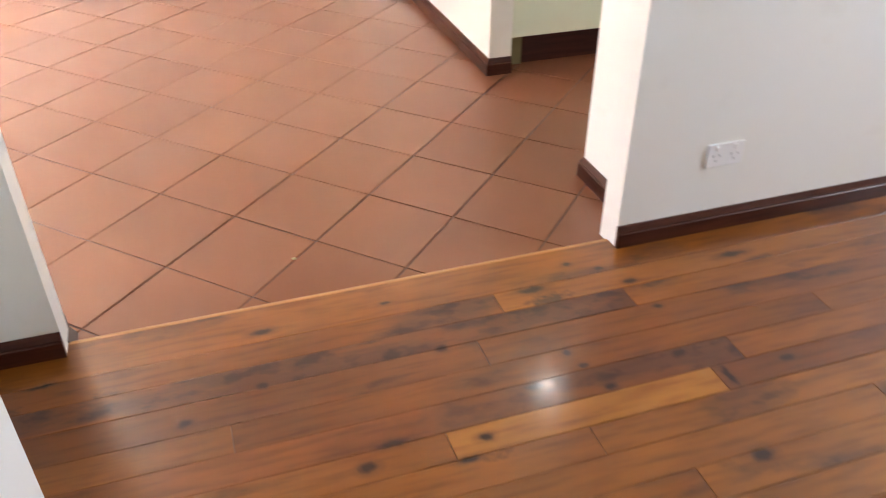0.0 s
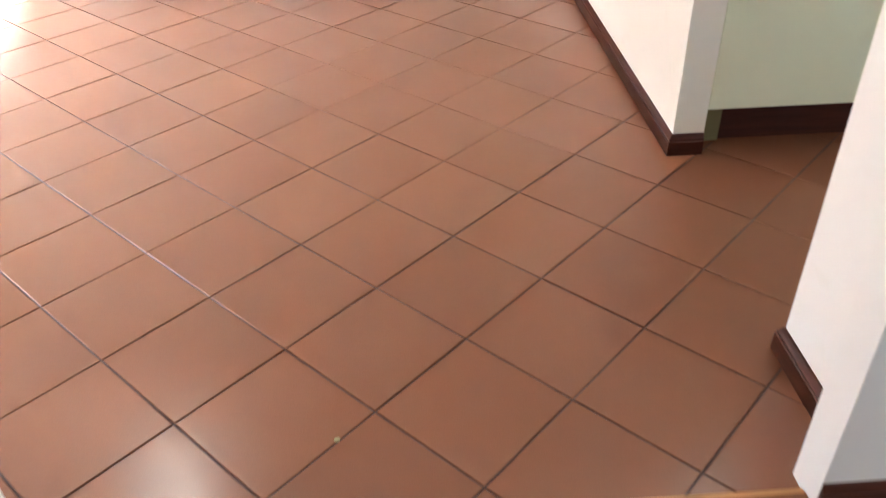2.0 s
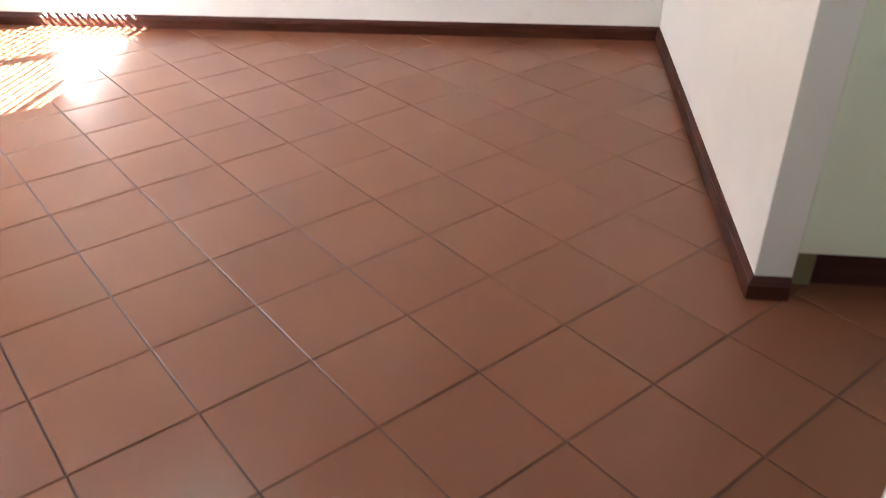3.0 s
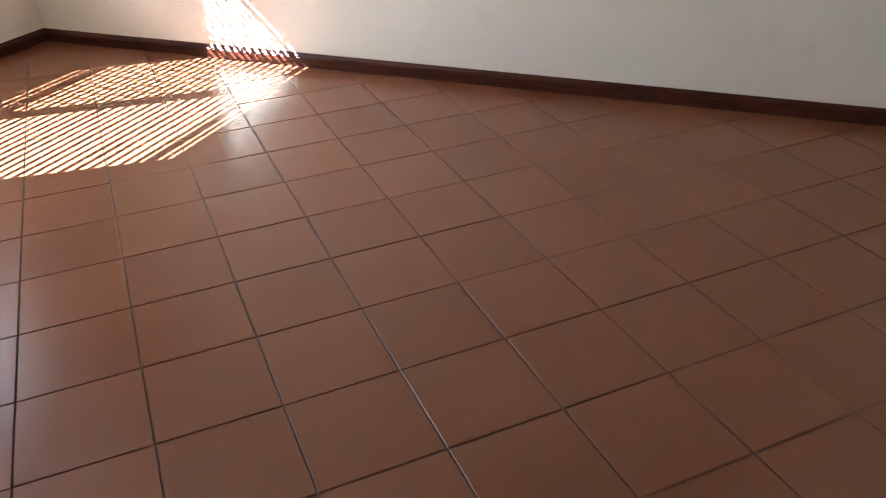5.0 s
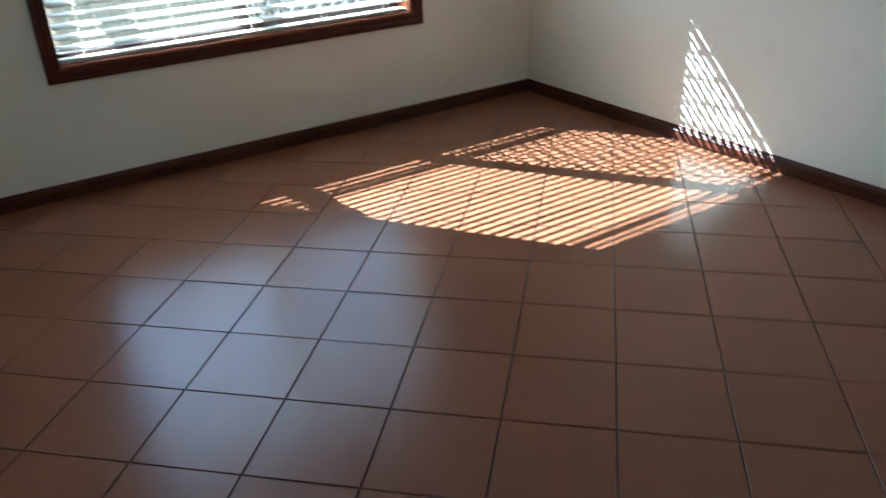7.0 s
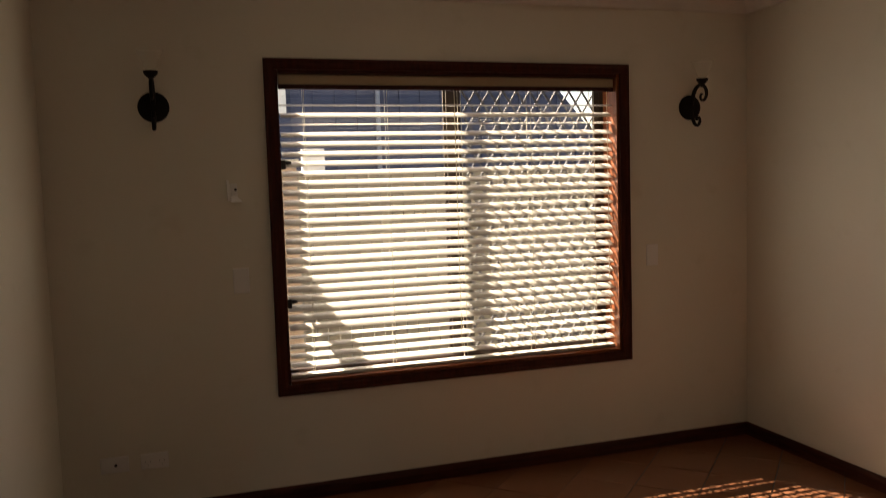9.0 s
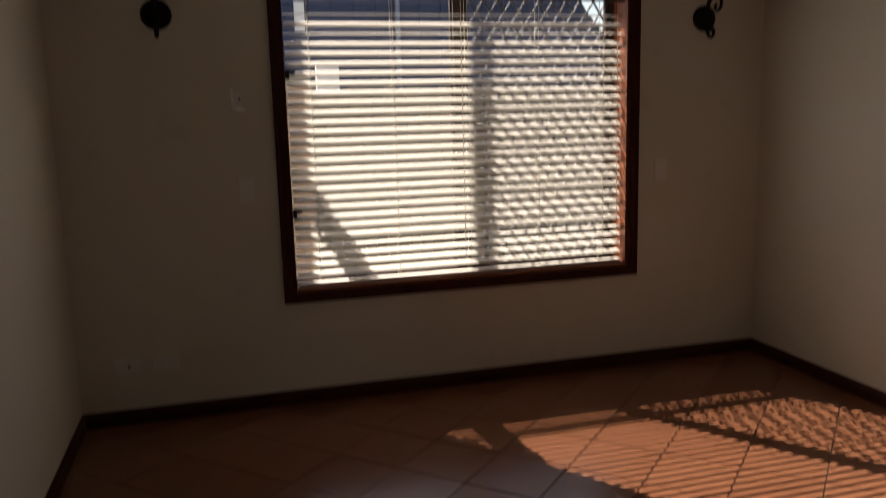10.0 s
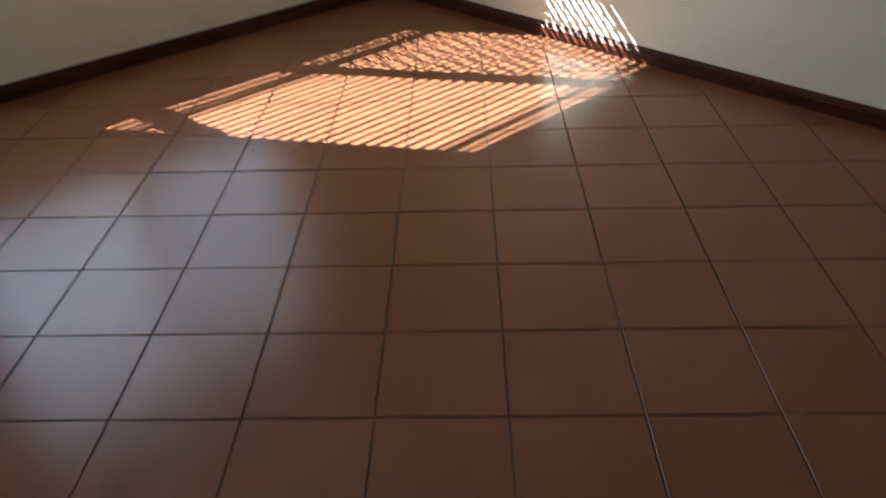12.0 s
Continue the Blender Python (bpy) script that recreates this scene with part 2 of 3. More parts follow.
PLANK = plank_material("plank_wood", 0.34, ((0.155, 0.046, 0.007), (0.25, 0.083, 0.009), (0.185, 0.057, 0.007), (0.29, 0.104, 0.012)))
DARKPLANK = plank_material("dark_heart_plank", 0.8, ((0.20, 0.058, 0.008), (0.22, 0.066, 0.009)))
HALFPLANK = plank_material("part_heart_plank", 0.8, ((0.20, 0.058, 0.008), (0.22, 0.066, 0.009)), (-1.5, -2.25))
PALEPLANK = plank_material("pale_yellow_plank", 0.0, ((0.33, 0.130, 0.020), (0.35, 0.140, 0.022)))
# paler timber: the highlight along the boards' front edge put into the colour
EDGE_HIGHLIGHT = dark_wood("edge_highlight_timber", (0.36, 0.16, 0.055), (0.46, 0.22, 0.085), 0.4, (18, 1.5, 18))
FILLET = paint("mortar_fillet", (0.16, 0.12, 0.10), 0.85, 0.3, 0.3)
UNDER, _, _, _ = nodes_of("plank_gap", 0.9, (0.03, 0.012, 0.006))
SLAT = paint("slat_paint", (0.72, 0.70, 0.64), 0.45, 0.03, 0.02)
CORD, _, _, _ = nodes_of("cord", 0.8, (0.75, 0.72, 0.6))
VALANCE = paint("valance_paint", (0.42, 0.33, 0.22), 0.5)
IRON, _, _, _ = nodes_of("black_iron", 0.55, (0.012, 0.010, 0.009), 0.6)
ALU = paint("brown_aluminium", (0.028, 0.017, 0.011), 0.4)
GRILLE = paint("grille_paint", (0.07, 0.07, 0.075), 0.45)


def glass(name, tint=(1, 1, 1), rough=0.0, ior=1.45):
    m = bpy.data.materials.new(name)
    m.use_nodes = True
    n, l = m.node_tree.nodes, m.node_tree.links
    n.remove(n["Principled BSDF"])
    t, g, x, f = (n.new("ShaderNode" + k) for k in ("BsdfTransparent", "BsdfGlossy", "MixShader", "Fresnel"))
    t.inputs[0].default_value = (*tint, 1)
    g.inputs["Roughness"].default_value = rough
    f.inputs[0].default_value = ior
    l.new(f.outputs[0], x.inputs[0])
    l.new(t.outputs[0], x.inputs[1])
    l.new(g.outputs[0], x.inputs[2])
    l.new(x.outputs[0], n["Material Output"].inputs[0])
    return m


GLASS = glass("window_glass")
SHADE, _n, _l, _b = nodes_of("shade_glass", 0.25, (0.86, 0.80, 0.68))
_b.inputs["Alpha"].default_value = 0.08
LAMP, _n, _l, _b = nodes_of("lamp_diffuser", 0.4, (0.9, 0.88, 0.82))
_b.inputs["Emission Color"].default_value = (1.0, 0.93, 0.82, 1)
_b.inputs["Emission Strength"].default_value = 1.0
FENCE = paint("fence_timber", (0.25, 0.215, 0.16), 0.8, 0.25, 0.3)
NEIGHBOUR = paint("blue_cladding", (0.020, 0.035, 0.088), 0.6, 0.2)
PIPE = paint("blue_grey_metal", (0.17, 0.20, 0.26), 0.5)
GUTTER = paint("pale_metal", (0.75, 0.75, 0.73), 0.4)
PAVE = paint("concrete_paving", (0.42, 0.39, 0.34), 0.9, 0.3, 0.4)
BRICK = paint("cream_brick", (0.42, 0.30, 0.22), 0.85, 0.25, 0.4)
MORTAR = paint("mortar", (0.38, 0.36, 0.32), 0.95, 0.2)
ROOF = paint("roof_metal", (0.12, 0.13, 0.15), 0.5)
LEAF = paint("leaf", (0.05, 0.09, 0.03), 0.5, 0.4)
BARK = paint("bark", (0.14, 0.10, 0.07), 0.9, 0.3, 0.5)

# ---------------------------------------------------------------- mesh helpers


def box(bm, x0, x1, y0, y1, z0, z1, bev=0.0):
    m = Matrix.Translation(((x0 + x1) / 2, (y0 + y1) / 2, (z0 + z1) / 2)) @ Matrix.Diagonal((x1 - x0, y1 - y0, z1 - z0, 1))
    made = bmesh.ops.create_cube(bm, size=1, matrix=m)
    if bev:
        edges = list({e for v in made["verts"] for e in v.link_edges})
        bmesh.ops.bevel(bm, geom=edges, offset=bev, segments=2, affect="EDGES", profile=0.5)


def lathe(bm, rings, centre=(0, 0, 0), turn=None, steps=24):
    """rings of (radius, height) about z, closed at both ends"""
    turn = turn or Matrix.Identity(4)
    rows = []
    for r, z in rings:
        rows.append([bm.verts.new(Vector(centre) + (turn @ Vector((r * math.cos(2 * math.pi * i / steps), r * math.sin(2 * math.pi * i / steps), z)))) for i in range(steps)])
    for a, c in zip(rows, rows[1:]):
        for i in range(steps):
            bm.faces.new((a[i], a[(i + 1) % steps], c[(i + 1) % steps], c[i]))
    bm.faces.new(rows[0][::-1])
    bm.faces.new(rows[-1])


def tube(bm, pts, radius, steps=8):
    pts = [Vector(p) for p in pts]
    rows = []
    side = None
    for i, p in enumerate(pts):
        way = (pts[min(i + 1, len(pts) - 1)] - pts[max(i - 1, 0)]).normalized()
        if side is None:
            side = way.orthogonal().normalized()
        side = (side - way * side.dot(way)).normalized()
        up = way.cross(side)
        r = radius[i] if isinstance(radius, (list, tuple)) else radius
        rows.append([bm.verts.new(p + (side * math.cos(2 * math.pi * k / steps) + up * math.sin(2 * math.pi * k / steps)) * r) for k in range(steps)])
    for a, c in zip(rows, rows[1:]):
        for k in range(steps):
            bm.faces.new((a[k], a[(k + 1) % steps], c[(k + 1) % steps], c[k]))
    bm.faces.new(rows[0][::-1])
    bm.faces.new(rows[-1])


def curved(pts, radii, n=5):
    """a smooth line through the points, with its radii"""
    out, rs = [], []
    p = [Vector(q) for q in pts]
    for i in range(len(p) - 1):
        a, b, c, d = p[max(i - 1, 0)], p[i], p[i + 1], p[min(i + 2, len(p) - 1)]
        for k in range(n):
            t = k / n
            out.append(0.5 * (2 * b + (c - a) * t + (2 * a - 5 * b + 4 * c - d) * t * t + (3 * b - a - 3 * c + d) * t ** 3))
            rs.append(radii[i] + (radii[i + 1] - radii[i]) * t)
    return out + [p[-1]], rs + [radii[-1]]


def sweep(bm, profile, a, b, into, cut_a=0.0, cut_b=0.0):
    """a moulding: profile of (out, up), from a to b on the floor; out runs along into"""
    a, b, into = Vector(a), Vector(b), Vector(into)
    way = (b - a).normalized()
    ends = []
    for p, cut, s in ((a, cut_a, 1), (b, cut_b, -1)):
        ends.append([bm.verts.new(p + into * o + Vector((0, 0, u)) + way * (o * cut * s)) for o, u in profile])
    k = len(profile)
    for i in range(k):
        bm.faces.new((ends[0][i], ends[0][(i + 1) % k], ends[1][(i + 1) % k], ends[1][i]))
    bm.faces.new(ends[0][::-1])
    bm.faces.new(ends[1])


def part(name, bm, material, parent=None, label="", smooth=False, kind=""):
    bmesh.ops.recalc_face_normals(bm, faces=bm.faces)
    me = bpy.data.meshes.new(name)
    bm.to_mesh(me)
    bm.free()
    me.materials.append(material)
    if smooth:
        me.shade_smooth()
    ob = new(name, me)
    if parent is not None:
        ob.parent = parent
        ob.matrix_parent_inverse = parent.matrix_basis.inverted()
    return tagged(ob, label=label, kind=kind)


def boxed(name, material, dims, parent=None, label="", kind="", bev=0.0):
    bm = bmesh.new()
    for d in (dims if isinstance(dims[0], (tuple, list)) else [dims]):
        box(bm, *d, bev)
    return part(name, bm, material, parent, label, kind=kind)


def base(name, at, label, category, group="", kind=""):
    ob = new(name)
    ob.location = at
    return tagged(ob, label, category, group, kind)


S = "structure"
XR, YW, YS, XL = 2.06, 1.925, -2.635, -1.50
XLW = -1.586
Y_OPEN_N, Y_OPEN_S = -1.035, -2.505
H = 2.42

# ---------------------------------------------------------------- walls
WX0, WX1, WZ0, WZ1 = -0.5125, 1.2625, 0.5555, 2.0175
boxed("wall_north", WALL, [(XLW, WX0, YW, 2.05, -0.02, 2.6), (XLW, WX0 - 0.05, 2.05, 2.17, -0.02, 2.6), (WX1, 2.30, YW, 2.17, -0.02, 2.6), (WX0, WX1, YW, 2.05, -0.02, WZ0), (WX0 - 0.05, WX1, 2.05, 2.17, -0.02, WZ0), (WX0, WX1, YW, 2.05, WZ1, 2.6), (WX0 - 0.05, WX1, 2.05, 2.17, WZ1, 2.6)], label="off-white painted plaster wall round the timber window", kind=S)
boxed("wall_east", WALL, (XR, 2.30, -2.75, YW - 0.001, -0.02, 2.6), label="off-white painted plaster wall", kind=S)
boxed("wall_south", WALL, (-0.24, XR - 0.001, -2.735, YS, -0.02, 2.6), label="short white painted wall beside the hall", kind=S)
boxed("wall_west", WALL, [(XLW, XL, Y_OPEN_N, YW - 0.001, -0.02, 2.6), (XLW, XL, Y_OPEN_S, Y_OPEN_N, 2.15, 2.6)], label="white painted wall with a wide opening to the boarded room", kind=S)
boxed("wall_pier", WALL_W, [(XLW, XL, -5.4, Y_OPEN_S, -0.02, 2.6), (XL + 0.0005, -1.165, -5.4, -2.615, -0.02, 2.6)], label="white painted wall pier beside the opening", kind=S)
# unseen end wall, its opening made up to hold the hall fill lamp
boxed("wall_hall_end", WALL, [(-1.165, 0.5, -5.55, -5.4, -0.02, 2.6), (1.3, 3.0, -5.55, -5.4, -0.02, 2.6), (0.5, 1.3, -5.55, -5.4, -0.02, 1.1), (0.5, 1.3, -5.55, -5.4, 1.9, 2.6)], kind=S, label="unseen white wall at the end of the hall with an opening added for the fill lamp")
boxed("wall_hall_east", WALL, (2.30, 2.45, -5.4, -2.75, -0.02, 2.6), kind=S, label="white painted wall of the kitchen side")
boxed("wall_wood_room_north", WALL_W, [(-2.22, XLW, -0.865, -0.765, -0.02, 2.6), (-5.2, -2.2205, -1.085, -0.765, -0.02, 2.6)], kind=S, label="white painted wall with a step in it")
boxed("wall_wood_room_west", WALL_W, (-5.3, -5.2, -5.4, -0.765, -0.02, 2.6), kind=S, label="plain white painted wall")
# unseen south wall, opened only for the wood room fill lamp
boxed("wall_wood_room_south", WALL_W, [(-5.3, -3.0, -5.55, -5.4005, -0.02, 2.6), (-2.4, XLW, -5.55, -5.4005, -0.02, 2.6), (-3.0, -2.4, -5.55, -5.4005, -0.02, 1.05), (-3.0, -2.4, -5.55, -5.4005, 1.95, 2.6)], kind=S, label="unseen white painted wall with an opening added for the fill lamp")
boxed("ceiling", CEIL, [(-5.3, 2.45, -5.55, 2.3, H, 2.62)], kind=S, label="plain white plaster ceiling")

# plaster cove round the ceiling
bm = bmesh.new()
cove = [(0.0, H), (0.0, H - 0.065), (0.012, H - 0.062), (0.022, H - 0.045), (0.042, H - 0.022), (0.060, H - 0.012), (0.064, H)]
sweep(bm, cove, (XL, YW, 0), (XR, YW, 0), (0, -1, 0), 1, 1)
sweep(bm, cove, (XR, YS, 0), (XR, YW, 0), (-1, 0, 0), 1, 1)
sweep(bm, cove, (XL, Y_OPEN_S, 0), (XL, YW, 0), (1, 0, 0), 0, 1)
sweep(bm, cove, (-0.24, YS, 0), (XR, YS, 0), (0, 1, 0), 0, 1)
part("cornice", bm, CEIL, label="white plaster cove along the ceiling", kind=S)

# skirting boards, dark stained, moulded top
PRO = [(0, 0), (0.014, 0), (0.014, 0.050), (0.011, 0.053), (0.012, 0.058), (0.008, 0.065), (0.004, 0.073), (0, 0.075)]


def skirting(name, a, b, into, ca, cb, mat):
    bm = bmesh.new()
    z = 0.005 if "wood" in name else -0.004
    sweep(bm, PRO, (*a, z), (*b, z), (*into, 0), ca, cb)
    return part(name, bm, mat, label="dark red-brown stained timber skirting board", kind=S)


skirting("baseboard_north", (XL, YW), (XR, YW), (0, -1), 1, 1, SKIRT_X)
skirting("baseboard_east", (XR, YS), (XR, YW), (-1, 0), 1, 1, SKIRT_Y)
skirting("baseboard_south", (-0.24, YS), (XR, YS), (0, 1), -1, 1, SKIRT_X)
skirting("baseboard_south_end", (-0.24, -2.735), (-0.24, YS), (-1, 0), 0, -1, SKIRT_Y)
skirting("baseboard_west", (XL, Y_OPEN_N), (XL, YW), (1, 0), 0, 1, SKIRT_Y)
skirting("baseboard_pier", (XL, -2.615), (-1.165, -2.615), (0, 1), 0, -1, SKIRT_X)
skirting("baseboard_hall", (-1.165, -5.4), (-1.165, -2.615), (1, 0), 0, -1, SKIRT_Y)
skirting("baseboard_wood_pier", (XLW, -5.4), (XLW, Y_OPEN_S), (-1, 0), 0, 0, SKIRT_Y)
skirting("baseboard_wood_stub", (XLW, Y_OPEN_N), (XLW, -0.865), (-1, 0), 0, 1, SKIRT_Y)
skirting("baseboard_wood_north", (-2.22, -0.865), (XLW, -0.865), (0, -1), 1, 1, SKIRT_X)
skirting("baseboard_wood_step", (-5.2, -1.085), (-2.22, -1.085), (0, -1), 0, 0, SKIRT_X)

# ---------------------------------------------------------------- window
win = base("window_1", (0.377, YW, 1.29), "red-brown timber window with a sliding sash and a diamond security grille", "window", kind=S)
AX0, AX1, AZ0, AZ1 = -0.561, 1.311, 0.507, 2.066
bm = bmesh.new()
AP = [(0, 0), (0.019, 0), (0.019, 0.012), (0.015, 0.018), (0.015, 0.034), (0.010, 0.049), (0, 0.049)]
y1 = YW


def casing(bm, p, q, inward):
    p, q, inward = Vector(p), Vector(q), Vector(inward)
    way = (q - p).normalized()
    ends = []
    for c, s in ((p, 1), (q, -1)):
        ends.append([bm.verts.new(c + Vector((0, -o, 0)) + inward * u + way * (u * s)) for o, u in AP])
    k = len(AP)
    for i in range(k):
        bm.faces.new((ends[0][i], ends[0][(i + 1) % k], ends[1][(i + 1) % k], ends[1][i]))
    bm.faces.new(ends[0][::-1])
    bm.faces.new(ends[1])


for nm, p, q, w in (("top", (AX0, y1, AZ1), (AX1, y1, AZ1), (0, 0, -1)), ("bottom", (AX0, y1, AZ0), (AX1, y1, AZ0), (0, 0, 1)), ("left", (AX0, y1, AZ0), (AX0, y1, AZ1), (1, 0, 0)), ("right", (AX1, y1, AZ0), (AX1, y1, AZ1), (-1, 0, 0))):
    casing(bm, p, q, w)
part("window_frame", bm, FRAME, win, "dark red stained moulded timber architrave")
# sunlight put into the colours: dark left and head, orange right and sill
boxed("window_reveal", FRAME, (WX0, WX0 + 0.014, YW + 0.001, 2.035, WZ0, WZ1), win, "timber reveal, coloured dark red for its shaded side")
boxed("window_reveal", JAMB_SUNLIT, [(WX1 - 0.016, WX1, YW + 0.001, 2.07, WZ0, WZ1)], win, "timber reveal, coloured orange-brown for its sunlit side")
boxed("head_reveal", FRAME, (WX0 + 0.016, WX1 - 0.016, YW + 0.001, 2.07, WZ1 - 0.016, WZ1), win, "timber reveal over the blind, coloured dark red for the shade there")
boxed("window_sill", JAMB_SUNLIT, (WX0 + 0.016, WX1 - 0.016, YW - 0.004, 2.10, WZ0 - 0.001, WZ0 + 0.016), win, "timber sill, coloured orange-brown as if sunlit", bev=0.003)
GX0, GX1, GZ0, GZ1 = WX0 + 0.016, WX1 - 0.016, WZ0 + 0.016, WZ1 - 0.016
boxed("outer_frame", ALU, [(GX0 - 0.064, GX0 - 0.014, 2.07, 2.13, GZ0, GZ1), (GX1 - 0.022, GX1, 2.07, 2.13, GZ0, GZ1), (GX0 - 0.0138, GX1 - 0.022, 2.07, 2.13, GZ1 - 0.022, GZ1), (GX0 - 0.0138, GX1 - 0.022, 2.07, 2.13, GZ0, GZ0 + 0.022)], win, "dark brown aluminium frame")
sash_a = boxed("fixed_sash", ALU, [(GX0 - 0.0135, GX0 + 0.002, 2.102, 2.122, GZ0 + 0.0225, GZ1 - 0.0225), (0.350, 0.425, 2.102, 2.122, GZ0 + 0.0225, GZ1 - 0.0225)], win, "dark brown aluminium stiles of the clear pane")
boxed("pane", GLASS, (GX0 + 0.002, 0.350, 2.110, 2.114, GZ0 + 0.0225, GZ1 - 0.0225), sash_a, "clear glass pane")
sash_b = boxed("sliding_sash", ALU, [(0.358, 0.430, 2.076, 2.098, GZ0 + 0.0225, GZ1 - 0.0225), (GX1 - 0.05, GX1 - 0.0225, 2.076, 2.098, GZ0 + 0.0225, GZ1 - 0.0225), (0.430, GX1 - 0.05, 2.076, 2.098, GZ0 + 0.0225, GZ0 + 0.04), (0.430, GX1 - 0.05, 2.076, 2.098, GZ1 - 0.04, GZ1 - 0.0225)], win, "brown aluminium sliding sash")
boxed("pane", GLASS, (0.430, GX1 - 0.05, 2.085, 2.089, GZ0 + 0.04, GZ1 - 0.04), sash_b, "clear glass pane")
for o in win.children_recursive:
    if o.name.startswith("pane"):
        o.visible_shadow = False

# diamond grille over the sliding half, outside
bm = bmesh.new()
gx0, gx1, gz0, gz1, gy = 0.425, GX1 - 0.023, GZ0 + 0.023, GZ1 - 0.023, 2.14
DX, DZ = 0.077, 0.118
slope = DZ / DX
for s in (1, -1):
    c = -80
    while c < 80:
        # line z = gz0 + s*slope*(x-gx0) + c*DZ, clipped to the frame
        f = lambda x: gz0 + s * slope * (x - gx0) + c * DZ
        xs = sorted([gx0, gx1, gx0 + (0 - c * DZ) / (s * slope), gx0 + (gz1 - gz0 - c * DZ) / (s * slope)])
        inside = [x for x in xs if gx0 - 1e-6 <= x <= gx1 + 1e-6 and gz0 - 1e-6 <= f(x) <= gz1 + 1e-6]
        if len(inside) >= 2 and inside[-1] - inside[0] > 0.01:
            a, b2 = Vector((inside[0], gy + 0.003 * s, f(inside[0]))), Vector((inside[-1], gy + 0.003 * s, f(inside[-1])))
            w = (b2 - a).normalized()
            up = w.cross(Vector((0, 1, 0))) * 0.0048
            d = Vector((0, 0.003, 0))
            vs = [bm.verts.new(p + q) for p in (a, b2) for q in (up + d, up - d, -up - d, -up + d)]
            for i in range(4):
                bm.faces.new((vs[i], vs[(i + 1) % 4], vs[4 + (i + 1) % 4], vs[4 + i]))
            bm.faces.new(vs[:4][::-1])
            bm.faces.new(vs[4:])
        c += 1
for x0, x1, z0, z1 in ((gx0 - 0.018, gx0, gz0 - 0.018, gz1 + 0.018), (gx1, gx1 + 0.018, gz0 - 0.018, gz1 + 0.018), (gx0, gx1, gz0 - 0.018, gz0), (gx0, gx1, gz1, gz1 + 0.018)):
    box(bm, x0, x1, gy - 0.008, gy + 0.008, z0, z1)
part("security_grille", bm, GRILLE, win, "dark diamond-pattern metal security grille")

# ---------------------------------------------------------------- venetian blind
blind = base("venetian_blind", (0.377, 1.985, 1.94), "cream venetian blind with tilted slats in the timber window", "blind")
BX0, BX1, BY = WX0 + 0.024, WX1 - 0.024, 1.985
boxed("head_rail", SLAT, (BX0, BX1, BY - 0.02, BY + 0.028, 1.945, 1.999), blind)
boxed("valance", VALANCE, (BX0 - 0.004, BX1 + 0.004, BY - 0.034, BY - 0.024, 1.954, 1.999), blind, "tan painted valance strip", bev=0.002)

# dark strip in place of the shade between valance and slats
boxed("valance_lip", FRAME, (BX0 - 0.004, BX1 + 0.004, BY - 0.036, BY - 0.024, 1.931, 1.9535), blind, "dark brown strip standing in for the shaded gap under the valance", bev=0.002)


def slat_bm(tilt):
    bm = bmesh.new()
    wdt, th, n = 0.050, 0.0028, 6
    c, s = math.cos(radians(tilt)), math.sin(radians(tilt))
    rows = []
    for x in (BX0, BX1):
        ring = []
        for i in range(n + 1):
            u = (i / n - 0.5) * wdt
            h = 0.0035 * (1 - (2 * i / n - 1) ** 2)
            ring.append((u, h))
        ring += [(u, h - th) for u, h in ring[::-1]]
        rows.append([bm.verts.new((x, u * c - h * s, u * s + h * c)) for u, h in ring])
    k = len(rows[0])
    for i in range(k):
        bm.faces.new((rows[0][i], rows[0][(i + 1) % k], rows[1][(i + 1) % k], rows[1][i]))
    bm.faces.new(rows[0][::-1])
    bm.faces.new(rows[1])
    return bm


PITCH, TOP, TILT = 0.0455, 1.862, 28
slat_mesh = None
rnd = random.Random(4)
count = int((TOP - 0.605) / PITCH) + 1
for i in range(count):
    z = TOP - i * PITCH
    low = i > 24
    flat = i in (0, 2, 24) or low
    if flat or slat_mesh is None:
        ob = part("slat", slat_bm(15 if low else 4 if flat else TILT), SLAT, blind)
        if not flat:
            slat_mesh = ob.data
    else:
        ob = new("slat", slat_mesh)
        ob.parent = blind
        ob.matrix_parent_inverse = blind.matrix_basis.inverted()
    ob.location = (0, BY, z)
    ob.rotation_euler = (radians(rnd.uniform(-2.0, 2.0)) if not flat else 0, radians(rnd.uniform(-0.12, 0.12)), 0)
boxed("bottom_rail", SLAT, (BX0, BX1, BY - 0.024, BY + 0.024, 0.575, 0.590), blind, bev=0.002)
for x in (-0.378, 0.02, 0.395, 0.77, 1.13):
    bm = bmesh.new()
    tube(bm, [(x, BY - 0.026, 1.945), (x, BY - 0.026, 0.589)], 0.0011, 5)
    tube(bm, [(x, BY + 0.026, 1.945), (x, BY + 0.026, 0.589)], 0.0011, 5)
    part("ladder_cord", bm, CORD, blind, "pale cord")
for x, zb in ((0.36, 0.66), (1.205, 0.72)):
    bm = bmesh.new()
    tube(bm, [(x, BY - 0.031, 1.94), (x + 0.004, BY - 0.031, zb)], 0.0016, 6)
    part("pull_cord", bm, CORD, blind, "yellowed pull cord")
for z in (1.585, 0.935):
    bm = bmesh.new()
    box(bm, WX0 + 0.016, WX0 + 0.036, 1.935, 1.950, z - 0.022, z + 0.022, 0.003)
    lathe(bm, [(0.008, 0), (0.011, 0.008), (0.006, 0.026)], (WX0 + 0.036, 1.942, z + 0.008), Matrix.Rotation(radians(90), 4, "Y"), 12)
    o = part("cord_cleat", bm, BLACK)
    tagged(o, "small black cleat screwed to the window reveal", "cleat", "cleats on the window reveal")

# ---------------------------------------------------------------- wall fittings


